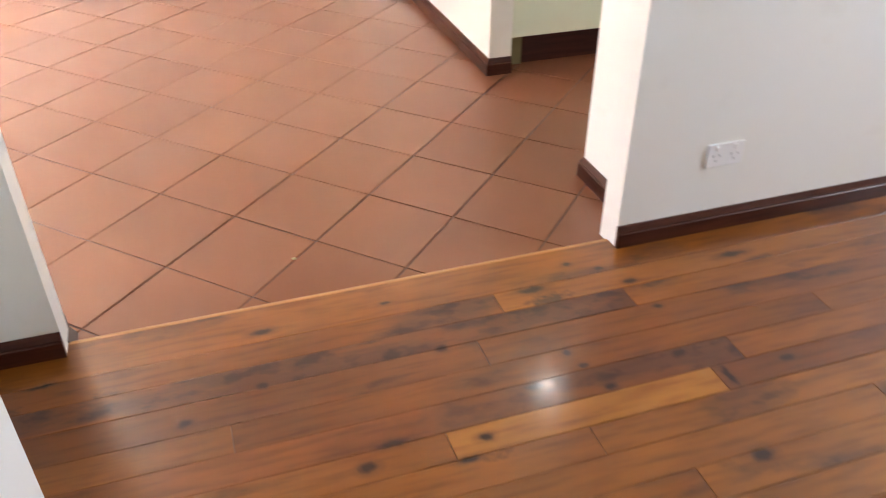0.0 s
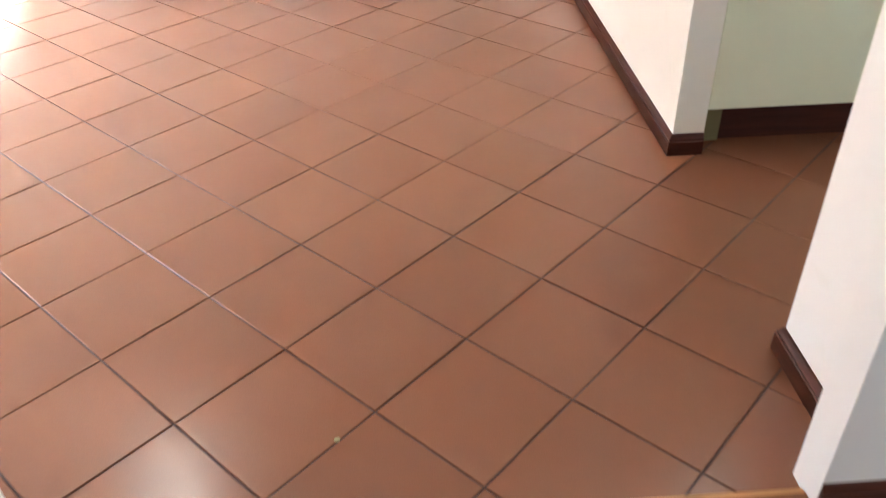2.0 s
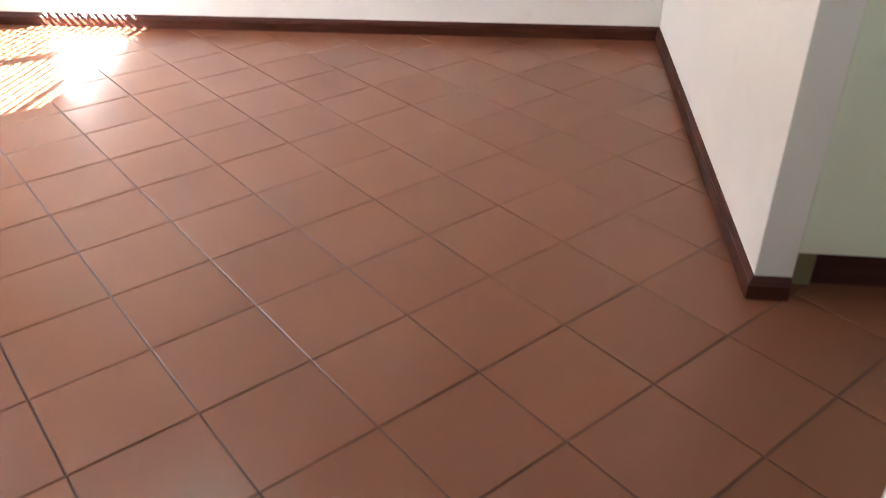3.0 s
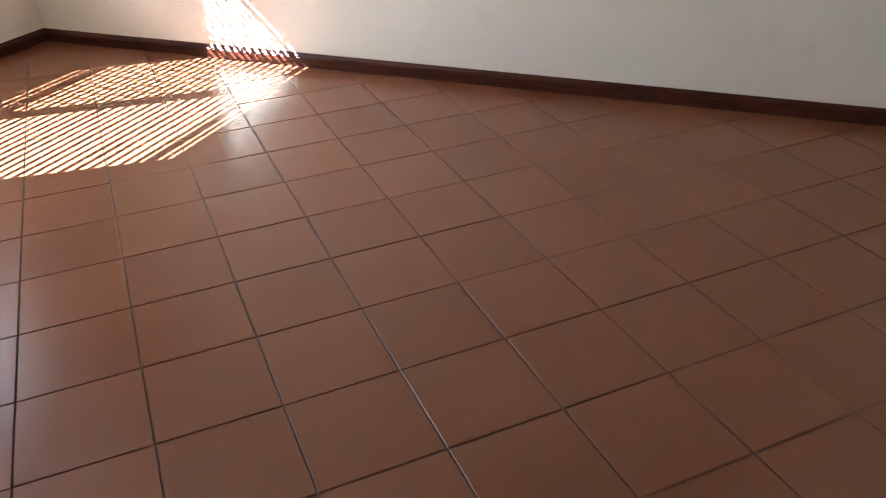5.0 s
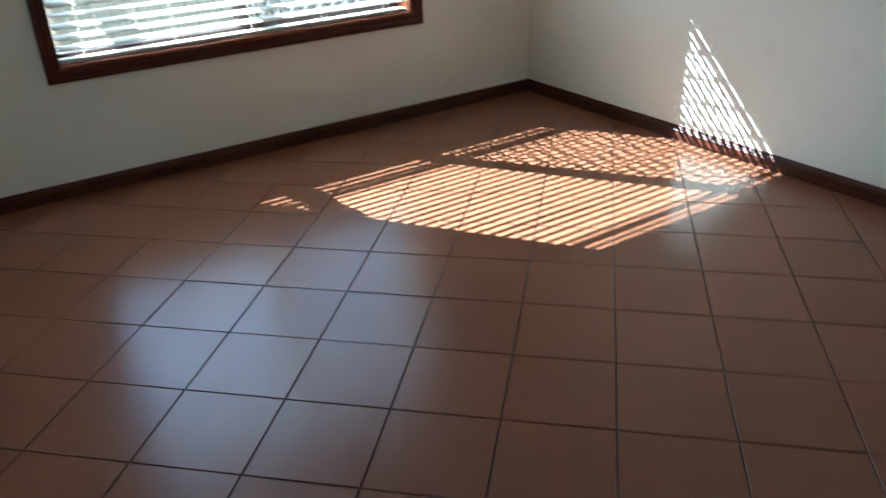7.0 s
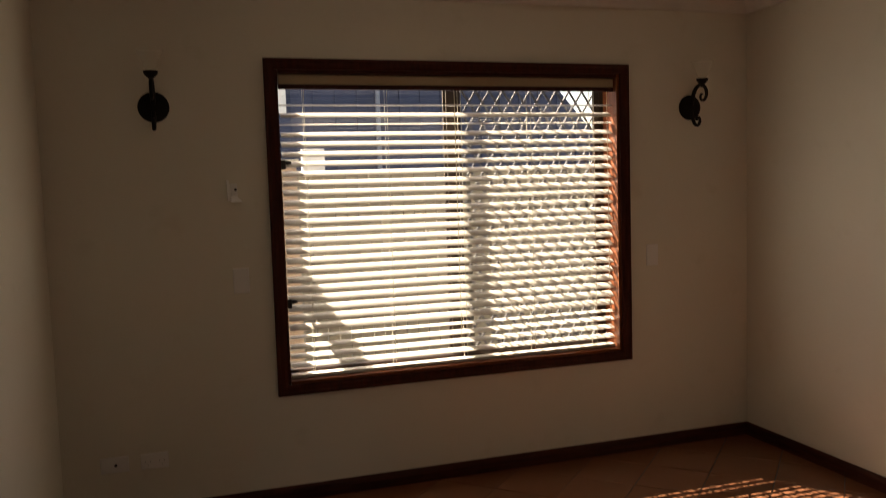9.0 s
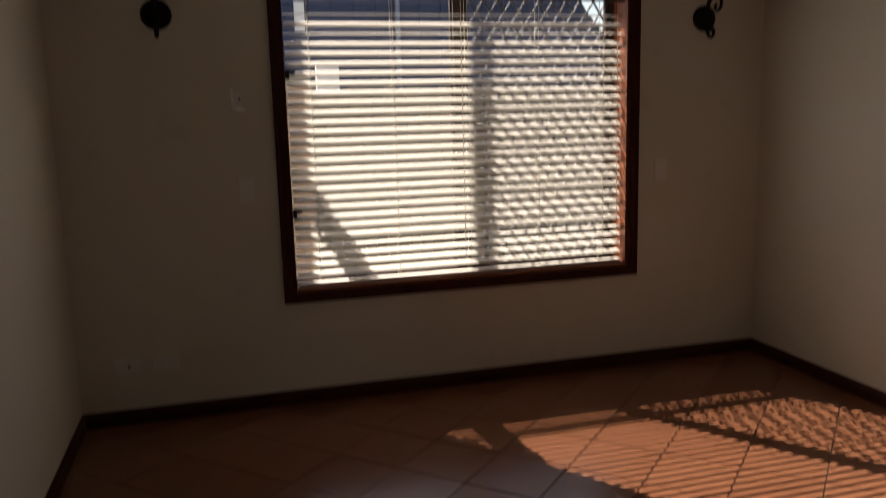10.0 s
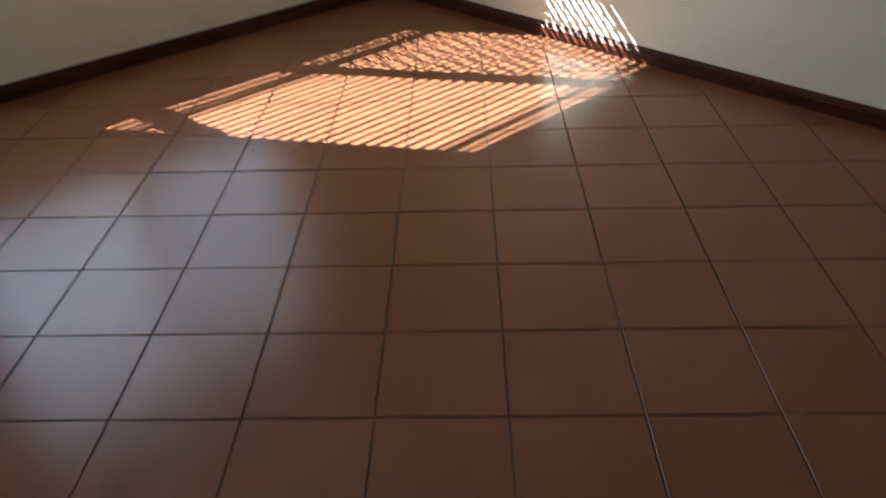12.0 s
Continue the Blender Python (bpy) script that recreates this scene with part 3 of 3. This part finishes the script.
def sconce(x):
    z = 1.845
    y = YW
    s = base("wall_sconce", (x, y, z), "black wrought-iron wall sconce with a scrolled arm and clear shade", "wall lamp", "sconces beside the window")
    bm = bmesh.new()
    lathe(bm, [(0.066, 0.0), (0.066, 0.006), (0.061, 0.012), (0.048, 0.017), (0.02, 0.021), (0.004, 0.022)], (x, y, z), Matrix.Rotation(radians(90), 4, "X"), 36)
    part("backplate", bm, IRON, s, smooth=False)
    bm = bmesh.new()
    pts = [(x, y - 0.018, z + 0.01), (x, y - 0.030, z + 0.045), (x, y - 0.050, z + 0.085), (x, y - 0.085, z + 0.108), (x, y - 0.122, z + 0.104), (x, y - 0.146, z + 0.080), (x, y - 0.150, z + 0.050), (x, y - 0.132, z + 0.028), (x, y - 0.108, z + 0.030), (x, y - 0.098, z + 0.048), (x, y - 0.110, z + 0.062)]
    tube(bm, *curved(pts, [0.010, 0.011, 0.011, 0.010, 0.009, 0.009, 0.008, 0.008, 0.007, 0.006, 0.007]), 10)
    part("arm", bm, IRON, s, smooth=True)
    bm = bmesh.new()
    pts = [(x, y - 0.018, z - 0.02), (x, y - 0.030, z - 0.060), (x, y - 0.048, z - 0.090), (x, y - 0.074, z - 0.100), (x, y - 0.092, z - 0.084), (x, y - 0.088, z - 0.062), (x, y - 0.070, z - 0.058), (x, y - 0.062, z - 0.072)]
    tube(bm, *curved(pts, [0.010, 0.010, 0.009, 0.008, 0.008, 0.007, 0.007, 0.008]), 10)
    part("tail_scroll", bm, IRON, s, smooth=True)
    bm = bmesh.new()
    lathe(bm, [(0.006, 0.0), (0.008, 0.010), (0.010, 0.014), (0.019, 0.022), (0.028, 0.033), (0.031, 0.042), (0.031, 0.045), (0.012, 0.045)], (x, y - 0.115, z + 0.095))
    part("cup", bm, IRON, s)
    bm = bmesh.new()
    steps = 32
    rows = []
    for r, h in ((0.022, 0.144), (0.030, 0.165), (0.040, 0.195), (0.058, 0.228), (0.056, 0.229), (0.038, 0.196), (0.028, 0.166), (0.020, 0.145)):
        rows.append([bm.verts.new((x + r * (1 + 0.02 * (i % 2)) * math.cos(2 * math.pi * i / steps), y - 0.115 + r * (1 + 0.02 * (i % 2)) * math.sin(2 * math.pi * i / steps), z + h)) for i in range(steps)])
    for a, c in zip(rows, rows[1:] + rows[:1]):
        for i in range(steps):
            bm.faces.new((a[i], a[(i + 1) % steps], c[(i + 1) % steps], c[i]))
    sh = part("shade", bm, SHADE, s, "clear fluted glass shade")
    return s


sconce(-1.037)
sconce(1.69)


def plate(name, m, w, h, label, category, sockets=0, group=""):
    """a wall plate in its own frame: x along the wall, z up, -y into the room"""
    o = base(name, (0, 0, 0), label, category, group)
    o.matrix_basis = m
    bm = bmesh.new()
    box(bm, -w / 2, w / 2, -0.007, 0.0, -h / 2, h / 2, 0.003)
    p = part("cover", bm, PLASTIC)
    p.parent = o
    for k in range(sockets):
        cx = (-0.25 + 0.5 * k) * w if sockets > 1 else 0
        bm = bmesh.new()
        for dx, rot in ((-0.010, 30), (0.010, -30), (0, 0)):
            r = Matrix.Translation((cx + dx, -0.0075, 0.0 if rot else -0.016)) @ Matrix.Rotation(radians(rot), 4, "Y") @ Matrix.Diagonal((0.0022, 0.0015, 0.008, 1))
            bmesh.ops.create_cube(bm, size=1, matrix=r)
        q = part("pin_slots", bm, GREY)
        q.parent = o
        bm = bmesh.new()
        box(bm, cx - 0.006, cx + 0.006, -0.011, -0.007, h * 0.22, h * 0.40, 0.001)
        q = part("rocker", bm, PLASTIC)
        q.parent = o
    return o


N = lambda x, z: pose(x, YW, z)
o = plate("antenna_socket", N(-1.285, 0.278), 0.118, 0.072, "white plastic aerial socket plate low on the wall", "wall socket")
bm = bmesh.new()
lathe(bm, [(0.006, 0), (0.006, 0.007), (0.003, 0.009)], (0.005, -0.0105, 0.0), Matrix.Rotation(radians(90), 4, "X"), 12)
q = part("jack", bm, BLACK)
q.parent = o
plate("power_outlet", N(-1.118, 0.276), 0.118, 0.072, "white plastic double power outlet low on the wall", "power outlet", 2)
plate("power_outlet", pose(XLW, -2.815, 0.262, 0, 0, -90), 0.118, 0.072, "white double power outlet on the wall of the boarded room", "power outlet", 2)
for x in (-0.702, 1.448):
    o = plate("light_switch", N(x, 1.061), 0.072, 0.116, "blank cream wall plate beside the window", "wall plate", group="plates beside the window")
o = base("wall_control", (-0.712, YW, 1.470), "small white plastic remote control resting in a flared wall cradle", "remote control")


def wedge(name, low, high, material, label=""):
    """a tapered block on the wall: each end is (x0, x1, depth, z)"""
    bm = bmesh.new()
    vv = [bm.verts.new((x, -y, z)) for x0, x1, d, z in (low, high) for x, y in ((x0, 0), (x1, 0), (x1, d), (x0, d))]
    for f in ((3, 2, 1, 0), (4, 5, 6, 7), (0, 1, 5, 4), (1, 2, 6, 5), (2, 3, 7, 6), (3, 0, 4, 7)):
        bm.faces.new([vv[i] for i in f])
    bmesh.ops.bevel(bm, geom=list(bm.edges), offset=0.0015, segments=2, affect="EDGES")
    q = part(name, bm, material, label=label)
    q.parent = o


wedge("cradle_back", (-0.020, 0.012, 0.006, -0.044), (-0.024, 0.012, 0.006, 0.034), BRIGHT)
wedge("cradle_fin", (-0.033, -0.0205, 0.030, -0.044), (-0.036, -0.0245, 0.010, 0.052), BRIGHT)
wedge("cradle_lip", (-0.020, 0.034, 0.036, -0.050), (-0.016, 0.006, 0.014, -0.022), BRIGHT, "flared lower lip")
wedge("remote", (-0.016, 0.010, 0.020, -0.020), (-0.017, 0.011, 0.018, 0.034), PLASTIC)
bm = bmesh.new()
lathe(bm, [(0.006, 0), (0.006, 0.003), (0.004, 0.005)], (0.003, -0.019, 0.006), Matrix.Rotation(radians(90), 4, "X"), 12)
q = part("button", bm, BLACK, label="small dark button")
q.parent = o

# door stop on the skirting
o = base("door_stop", (XL + 0.014, 1.03, 0.05), "black rubber-tipped door stop screwed to the skirting", "door stop")
bm = bmesh.new()
lathe(bm, [(0.016, 0), (0.016, 0.004), (0.007, 0.008), (0.007, 0.045)], (XL + 0.012, 1.03, 0.05), Matrix.Rotation(radians(90), 4, "Y"), 16)
part("stem", bm, BLACK, o)
bm = bmesh.new()
lathe(bm, [(0.011, 0), (0.013, 0.003), (0.013, 0.018), (0.010, 0.022)], (XL + 0.056, 1.03, 0.05), Matrix.Rotation(radians(90), 4, "Y"), 16)
part("rubber_tip", bm, BLACK, o)


def ceiling_light(x, y, r):
    o = base("ceiling_light", (x, y, H), "round white ceiling light, switched on", "ceiling light", "lit ceiling lights")
    bm = bmesh.new()
    lathe(bm, [(r + 0.015, 0), (r + 0.015, -0.012), (r + 0.003, -0.020)], (x, y, H), steps=32)
    part("trim_ring", bm, PLASTIC, o)
    bm = bmesh.new()
    lathe(bm, [(r, -0.020), (r - 0.005, -0.034), (r * 0.6, -0.046), (r * 0.1, -0.050)], (x, y, H), steps=32)
    part("diffuser", bm, LAMP, o, "glowing opal diffuser")


ceiling_light(0.47, -0.39, 0.115)
ceiling_light(0.12, -3.28, 0.05)

# ---------------------------------------------------------------- kitchen unit past the short wall
cab = base("kitchen_cabinet", (0.06, -3.2, 0), "pale green kitchen cabinet end panel on a dark recessed kickboard", "cabinet")
boxed("side_panel", GREEN, (-0.242, -0.224, -3.90, -2.7355, 0.150, 1.70), cab, bev=0.001)
boxed("carcass", GREEN, (-0.2235, 0.34, -3.90, -2.7355, 0.150, 1.70), cab)
boxed("kickboard", KICK, (-0.155, -0.137, -3.90, -2.82, 0.0, 0.150), cab, "dark brown recessed kickboard")
boxed("support_block", KHAKI, (-0.165, -0.137, -2.815, -2.736, 0.0, 0.150), cab, "unpainted board block under the panel")

# ---------------------------------------------------------------- outside
ground = boxed("ground", PAVE, (-900, 900, 2.17, 1800, -0.62, -0.25), kind=S, label="pale concrete paving behind the house")
boxed("footing", PAVE, (-8, 8, -8, 2.168, -0.6, -0.021), kind=S, label="concrete slab of the house")
boxed("roof_eave", ROOF, [(-6, 3.2, 2.1705, 2.52, 2.46, 2.50), (-6, 3.2, 2.52, 2.535, 2.435, 2.62), (-6, 3.2, -6.5, 2.52, 2.625, 2.70)], kind=S, label="dark metal roof edge above the window")

# fence of palings
fence = base("fence", (1.0, 5.0, -0.25), "sun-bleached cream timber paling fence", "fence")
bm = bmesh.new()
box(bm, -3.2, 6.2, 5.03, 5.07, 0.05, 0.13)
box(bm, -3.2, 6.2, 5.03, 5.07, 1.25, 1.33)
part("rail", bm, FENCE, fence)
bm = bmesh.new()
box(bm, -0.0475, 0.0475, -0.009, 0.009, -0.25, 1.62, 0.002)
bm.verts.ensure_lookup_table()
boxed("post", FENCE, (1.49, 1.59, 4.90, 5.0, -0.25, 1.60), fence)
first = part("paling", bm, FENCE, fence)
first.location = (-3.1, 5.015, 0)
rf = random.Random(7)
for i in range(1, 92):
    p = new("paling", first.data)
    p.parent = fence
    p.matrix_parent_inverse = fence.matrix_basis.inverted()
    p.location = (-3.1 + i * 0.101, 5.015 + rf.uniform(-0.003, 0.003), rf.uniform(-0.012, 0.012))

box_o = base("meter_box", (0.11, 4.9, 1.70), "white box mounted on top of the fence", "box")
boxed("case", GUTTER, (0.01, 0.20, 4.93, 5.0, 1.60, 1.815), box_o, bev=0.004)

# neighbour's building
nb = base("neighbour_house", (2.0, 9.0, -0.25), "dark blue clad neighbouring building with a low metal roof", "house")
bm = bmesh.new()
pr = [(-2.0, -0.25), (6.6, -0.25), (6.6, 0.75), (4.905, 2.262), (4.359, 2.866), (3.2, 4.3), (-2.0, 4.3)]
f0 = [bm.verts.new((x, 9.0, z)) for x, z in pr]
f1 = [bm.verts.new((x, 14.0, z)) for x, z in pr]
bm.faces.new(f0)
bm.faces.new(f1[::-1])
for i in range(len(pr)):
    j = (i + 1) % len(pr)
    bm.faces.new((f0[i], f1[i], f1[j], f0[j]))
part("wall", bm, NEIGHBOUR, nb)
bm = bmesh.new()
for k in range(28):
    x = -1.95 + k * 0.3
    top = 4.2 if x < 3.1 else 4.3 - (x - 3.2) * 1.24 - 0.1
    if top > 0:
        box(bm, x - 0.012, x + 0.012, 8.975, 8.998, -0.25, top)
part("cladding_ribs", bm, NEIGHBOUR, nb)
bm = bmesh.new()
tube(bm, [(1.62, 8.93, 4.2), (1.62, 8.93, -0.25)], 0.032, 12)
part("downpipe", bm, PIPE, nb, "grey-blue round downpipe")
boxed("window", GUTTER, (0.25, 0.38, 8.94, 8.99, 2.50, 2.87), nb, "small white framed window")

# brick wing of the house with its bricks
wing = boxed("brick_wing", MORTAR, (-2.2, -0.135, 4.2, 4.42, -0.25, 1.66), kind=S, label="low cream brick wall in shade")
boxed("brick_wall_cap", PAVE, (-2.2, -0.12, 4.18, 4.44, 1.665, 1.70), kind=S, label="concrete capping on the brick wall")
shared = {}
for r in range(22):
    z = -0.245 + r * 0.086
    x = -0.135 - (0.12 if r % 2 else 0.0)
    while x > -1.1:
        w = 0.23
        x0, x1 = x - w, min(x, -0.137)
        key = round(x1 - x0, 3)
        if key not in shared:
            b4 = bmesh.new()
            box(b4, -(x1 - x0) / 2, (x1 - x0) / 2, -0.006, 0.02, 0, 0.076)
            me = bpy.data.meshes.new("brick")
            b4.to_mesh(me)
            b4.free()
            me.materials.append(BRICK)
            shared[key] = me
        o = new("brick", shared[key])
        o.location = ((x0 + x1) / 2, 4.2, z)
        o.parent = wing
        x -= 0.24
    if r % 2:
        o = new("brick", bpy.data.meshes.get("half_brick") or None)
        if o.data is None:
            b4 = bmesh.new()
            box(b4, -0.055, 0.055, -0.006, 0.02, 0, 0.076)
            me = bpy.data.meshes.new("half_brick")
            b4.to_mesh(me)
            b4.free()
            me.materials.append(BRICK)
            bpy.data.objects.remove(o)
            o = new("brick", me)
        o.location = (-0.192, 4.2, z)
        o.parent = wing

# unseen shrub, added so one drooping spray shades the lower corner of the blind
shrub = base("shrub", (-2.35, 3.15, -0.25), "unseen leafy green shrub with a drooping branch, added on the paving to shade the blind", "shrub")
bm = bmesh.new()
tube(bm, [(-2.35, 3.15, -0.25), (-2.33, 3.14, 0.4), (-2.353, 3.17, 1.1), (-2.35, 3.15, 2.3)], [0.06, 0.05, 0.035, 0.015], 10)
for a in range(7):
    t = a * 2.4
    tube(bm, [(-2.35, 3.15, 0.5 + a * 0.12), (-2.35 + 0.3 * math.cos(t), 3.15 + 0.3 * math.sin(t), 0.9 + a * 0.14), (-2.35 + 0.6 * math.cos(t), 3.15 + 0.6 * math.sin(t), 1.2 + a * 0.16)], [0.022, 0.014, 0.006], 6)
# the spray's line is fitted to the diagonal shadow it has to cast
SPRAY = [(-2.35, 3.15, 2.2), (-1.80, 3.15, 2.72), (-1.45, 3.15, 2.53), (-1.245, 3.15, 2.195), (-0.975, 3.15, 1.745), (-0.80, 3.15, 1.45)]
tube(bm, SPRAY, [0.014, 0.010, 0.008, 0.006, 0.005, 0.003], 6)
part("trunk", bm, BARK, shrub)
rl = random.Random(11)
spots = []
for i in range(11000):
    while True:
        p = Vector([rl.uniform(-1, 1) for _ in range(3)])
        if 0.45 < p.length < 1:
            break
    spots.append((Vector((-2.35 + p.x * 0.95, 3.15 + p.y * 0.85, 1.48 + p.z * 1.2)), rl.uniform(0.03, 0.055)))
for i in range(2600):
    k = rl.choice((1, 2, 3, 3, 3, 4))
    p = Vector(SPRAY[k]).lerp(Vector(SPRAY[k + 1]), rl.random())
    r = 0.060 * math.sqrt(rl.random())
    t = rl.uniform(0, 6.28)
    spots.append((p + Vector((0.85 * math.cos(t) * r, 0.6 * math.sin(t * 3) * r, 0.5 * math.cos(t) * r + math.sin(t) * 0.2 * r)), rl.uniform(0.010, 0.022)))
lv, lf = [], []
for p, s2 in spots:
    q = Euler([rl.uniform(0, 6.28) for _ in range(3)]).to_matrix()
    k = len(lv)
    for u, v in ((-s2, 0), (0, -s2 * 0.45), (s2, 0), (0, s2 * 0.45)):
        lv.append(p + q @ Vector((u, v, 0)))
    lf.append((k, k + 1, k + 2, k + 3))
me = bpy.data.meshes.new("crown")
me.from_pydata(lv, [], lf)
me.materials.append(LEAF)
crown = new("crown", me)
crown.parent = shrub
crown.matrix_parent_inverse = shrub.matrix_basis.inverted()
crown["kind"] = "stuff"

# ---------------------------------------------------------------- floors
floor = boxed("floor", GROUT, (-1.5495, 2.30, -5.4, 2.0, -0.02, -0.0035), kind=S, label="terracotta tile floor laid diagonally with dark grout")
T, K = 0.3, 0.3 / math.sqrt(2)
GAP, INSET, DROP = 0.0042, 0.0013, 0.0011
LIMITS = ((-1, 0, 1.5475), (1, 0, 2.055), (0, 1, 1.92), (0, -1, 5.3))


def clip(poly, a, b, c):
    out = []
    for i, p in enumerate(poly):
        q = poly[(i + 1) % len(poly)]
        dp, dq = a * p[0] + b * p[1] - c, a * q[0] + b * q[1] - c
        if dp <= 0:
            out.append(p)
        if (dp < 0) != (dq < 0) and abs(dp - dq) > 1e-9:
            t = dp / (dp - dq)
            out.append((p[0] + (q[0] - p[0]) * t, p[1] + (q[1] - p[1]) * t))
    return out


def tile_mesh(poly):
    cx, cy = sum(p[0] for p in poly) / len(poly), sum(p[1] for p in poly) / len(poly)
    r = max(math.hypot(p[0] - cx, p[1] - cy) for p in poly)
    k = 1 - INSET / (r * 0.707)
    me = bpy.data.meshes.new("tile")
    n = len(poly)
    vs = [(x, y, -0.006) for x, y in poly] + [(x, y, -DROP) for x, y in poly] + [(cx + (x - cx) * k, cy + (y - cy) * k, 0) for x, y in poly]
    fs = [(i, (i + 1) % n, n + (i + 1) % n, n + i) for i in range(n)] + [(n + i, n + (i + 1) % n, 2 * n + (i + 1) % n, 2 * n + i) for i in range(n)]
    fs.append(tuple(range(2 * n, 3 * n)))
    me.from_pydata(vs, [], fs)
    me.materials.append(TILE)
    return me


hw = K - GAP * math.sqrt(2) / 2
diamond = [(-hw, 0), (0, -hw), (hw, 0), (0, hw)]
whole = tile_mesh(diamond)
rt = random.Random(21)
far_tiles = []
for u in range(-24, 30):
    for v in range(-30, 20):
        cx, cy = (u + v + 1) * K, (v - u) * K
        if not (-1.75 < cx < 2.3 and -4.6 < cy < 2.15) and not (-4.6 > cy > -5.3 and -1.3 < cx < 2.3):
            continue
        poly = [(cx + x, cy + y) for x, y in diamond]
        cut = poly
        for a, b3, c in LIMITS:
            cut = clip(cut, a, b3, c)
            if len(cut) < 3:
                break
        if len(cut) < 3:
            continue
        if cy < -3.3 or (cy < -2.7 and cx > 0.1):
            far_tiles.append(cut)
            continue
        if all(abs(p[0] - q[0]) < 1e-6 and abs(p[1] - q[1]) < 1e-6 for p, q in zip(cut, poly)) and len(cut) == 4:
            o = new("tile", whole)
            o.location = (cx, cy, rt.uniform(-0.0005, 0.0005))
            o.rotation_euler = (radians(rt.uniform(-0.12, 0.12)), radians(rt.uniform(-0.12, 0.12)), 0)
        else:
            area = 0.5 * abs(sum(p[0] * q[1] - q[0] * p[1] for p, q in zip(cut, cut[1:] + cut[:1])))
            if area < 2e-4:
                continue
            mx, my = sum(p[0] for p in cut) / len(cut), sum(p[1] for p in cut) / len(cut)
            o = new("tile", tile_mesh([(p[0] - mx, p[1] - my) for p in cut]))
            o.location = (mx, my, 0)
        o.parent = floor

fv, ff = [], []
for cut in far_tiles:
    k = len(fv)
    fv += [(x, y, 0) for x, y in cut] + [(x, y, -0.006) for x, y in cut]
    n = len(cut)
    ff.append(tuple(range(k, k + n)))
    ff += [(k + i, k + n + i, k + n + (i + 1) % n, k + (i + 1) % n) for i in range(n)]
me = bpy.data.meshes.new("far_tiles")
me.from_pydata(fv, [], ff)
me.materials.append(TILE)
o = new("far_tiles", me)
o.parent = floor
o["kind"] = "stuff"

boards = boxed("floor_boards_base", UNDER, (-5.2, -1.550, -5.4, -0.76, -0.02, 0.002), kind=S, label="polished orange-brown hardwood boards with dark knots and heartwood streaks")
EDGES = [-1.5485, -1.687, -1.768, -1.848, -1.941, -2.024, -2.108, -2.188, -2.272]
while EDGES[-1] > -5.12:
    EDGES.append(EDGES[-1] - 0.086)
JOINTS = {0: [-6], 1: [-2.09], 2: [-2.43, -3.6], 3: [-1.985, -3.3], 4: [-1.383, -2.9], 5: [-2.575, -3.4], 6: [-1.817, -2.475], 7: [-2.118, -3.1], 8: [-1.5, -2.8]}
rp = random.Random(5)
for i, (a, b5) in enumerate(zip(EDGES, EDGES[1:])):
    js = JOINTS.get(i) or [-0.9 - rp.uniform(0.3, 1.4)]
    js = list(js)
    while js[-1] > -5.39:
        js.append(js[-1] - rp.uniform(0.7, 1.7))
    ends = [-0.766] + js
    for k, (s1, e1) in enumerate(zip(ends, ends[1:])):
        e1 = max(e1, -5.39)
        if s1 - e1 < 0.05:
            continue
        bm = bmesh.new()
        L, Wd = (s1 - e1) / 2 - 0.0006, (a - b5) / 2 - 0.0005
        box(bm, -Wd, Wd, -L, L, -0.019, 0.0)
        top = [e for e in bm.edges if all(v.co.z > -0.001 for v in e.verts)]
        bmesh.ops.bevel(bm, geom=top, offset=0.0006, segments=1, affect="EDGES")
        mat = {(2, 0): DARKPLANK, (5, 0): HALFPLANK, (6, 1): PALEPLANK}.get((i, k), PLANK)
        o = part("plank", bm, mat)
        o.location = ((a + b5) / 2, (s1 + e1) / 2, 0.0115 + rp.uniform(-0.0003, 0.0003))
        o.parent = boards
bm = bmesh.new()
# pale strip paints the light caught by the boards' rounded edge
box(bm, -1.5560, -1.5405, Y_OPEN_S + 0.001, Y_OPEN_N - 0.001, -0.003, 0.0124, 0.004)
part("nosing", bm, EDGE_HIGHLIGHT, boards, "rounded front edge, coloured pale for the light it catches")
bm = bmesh.new()
sweep(bm, [(0, -0.003), (0.020, -0.003), (0.015, 0.006), (0.004, 0.016), (0, 0.019)], (-1.5475, Y_OPEN_N, 0), (XL + 0.012, Y_OPEN_N, 0), (0, -1, 0), 0.3, 0.6)
part("grout_fillet", bm, FILLET, floor, "grey-brown mortar fillet at the foot of the opening")
for k, pos in enumerate(((-1.344, -1.62), (0.351, 0.727))):
    bm = bmesh.new()
    lathe(bm, [(0.007, 0.0005), (0.006, 0.0012), (0.002, 0.0016)], (*pos, 0), steps=9)
    part("chip", bm, KHAKI if k == 0 else BLACK, floor, "small pale chip in the glaze" if k == 0 else "small dark speck")
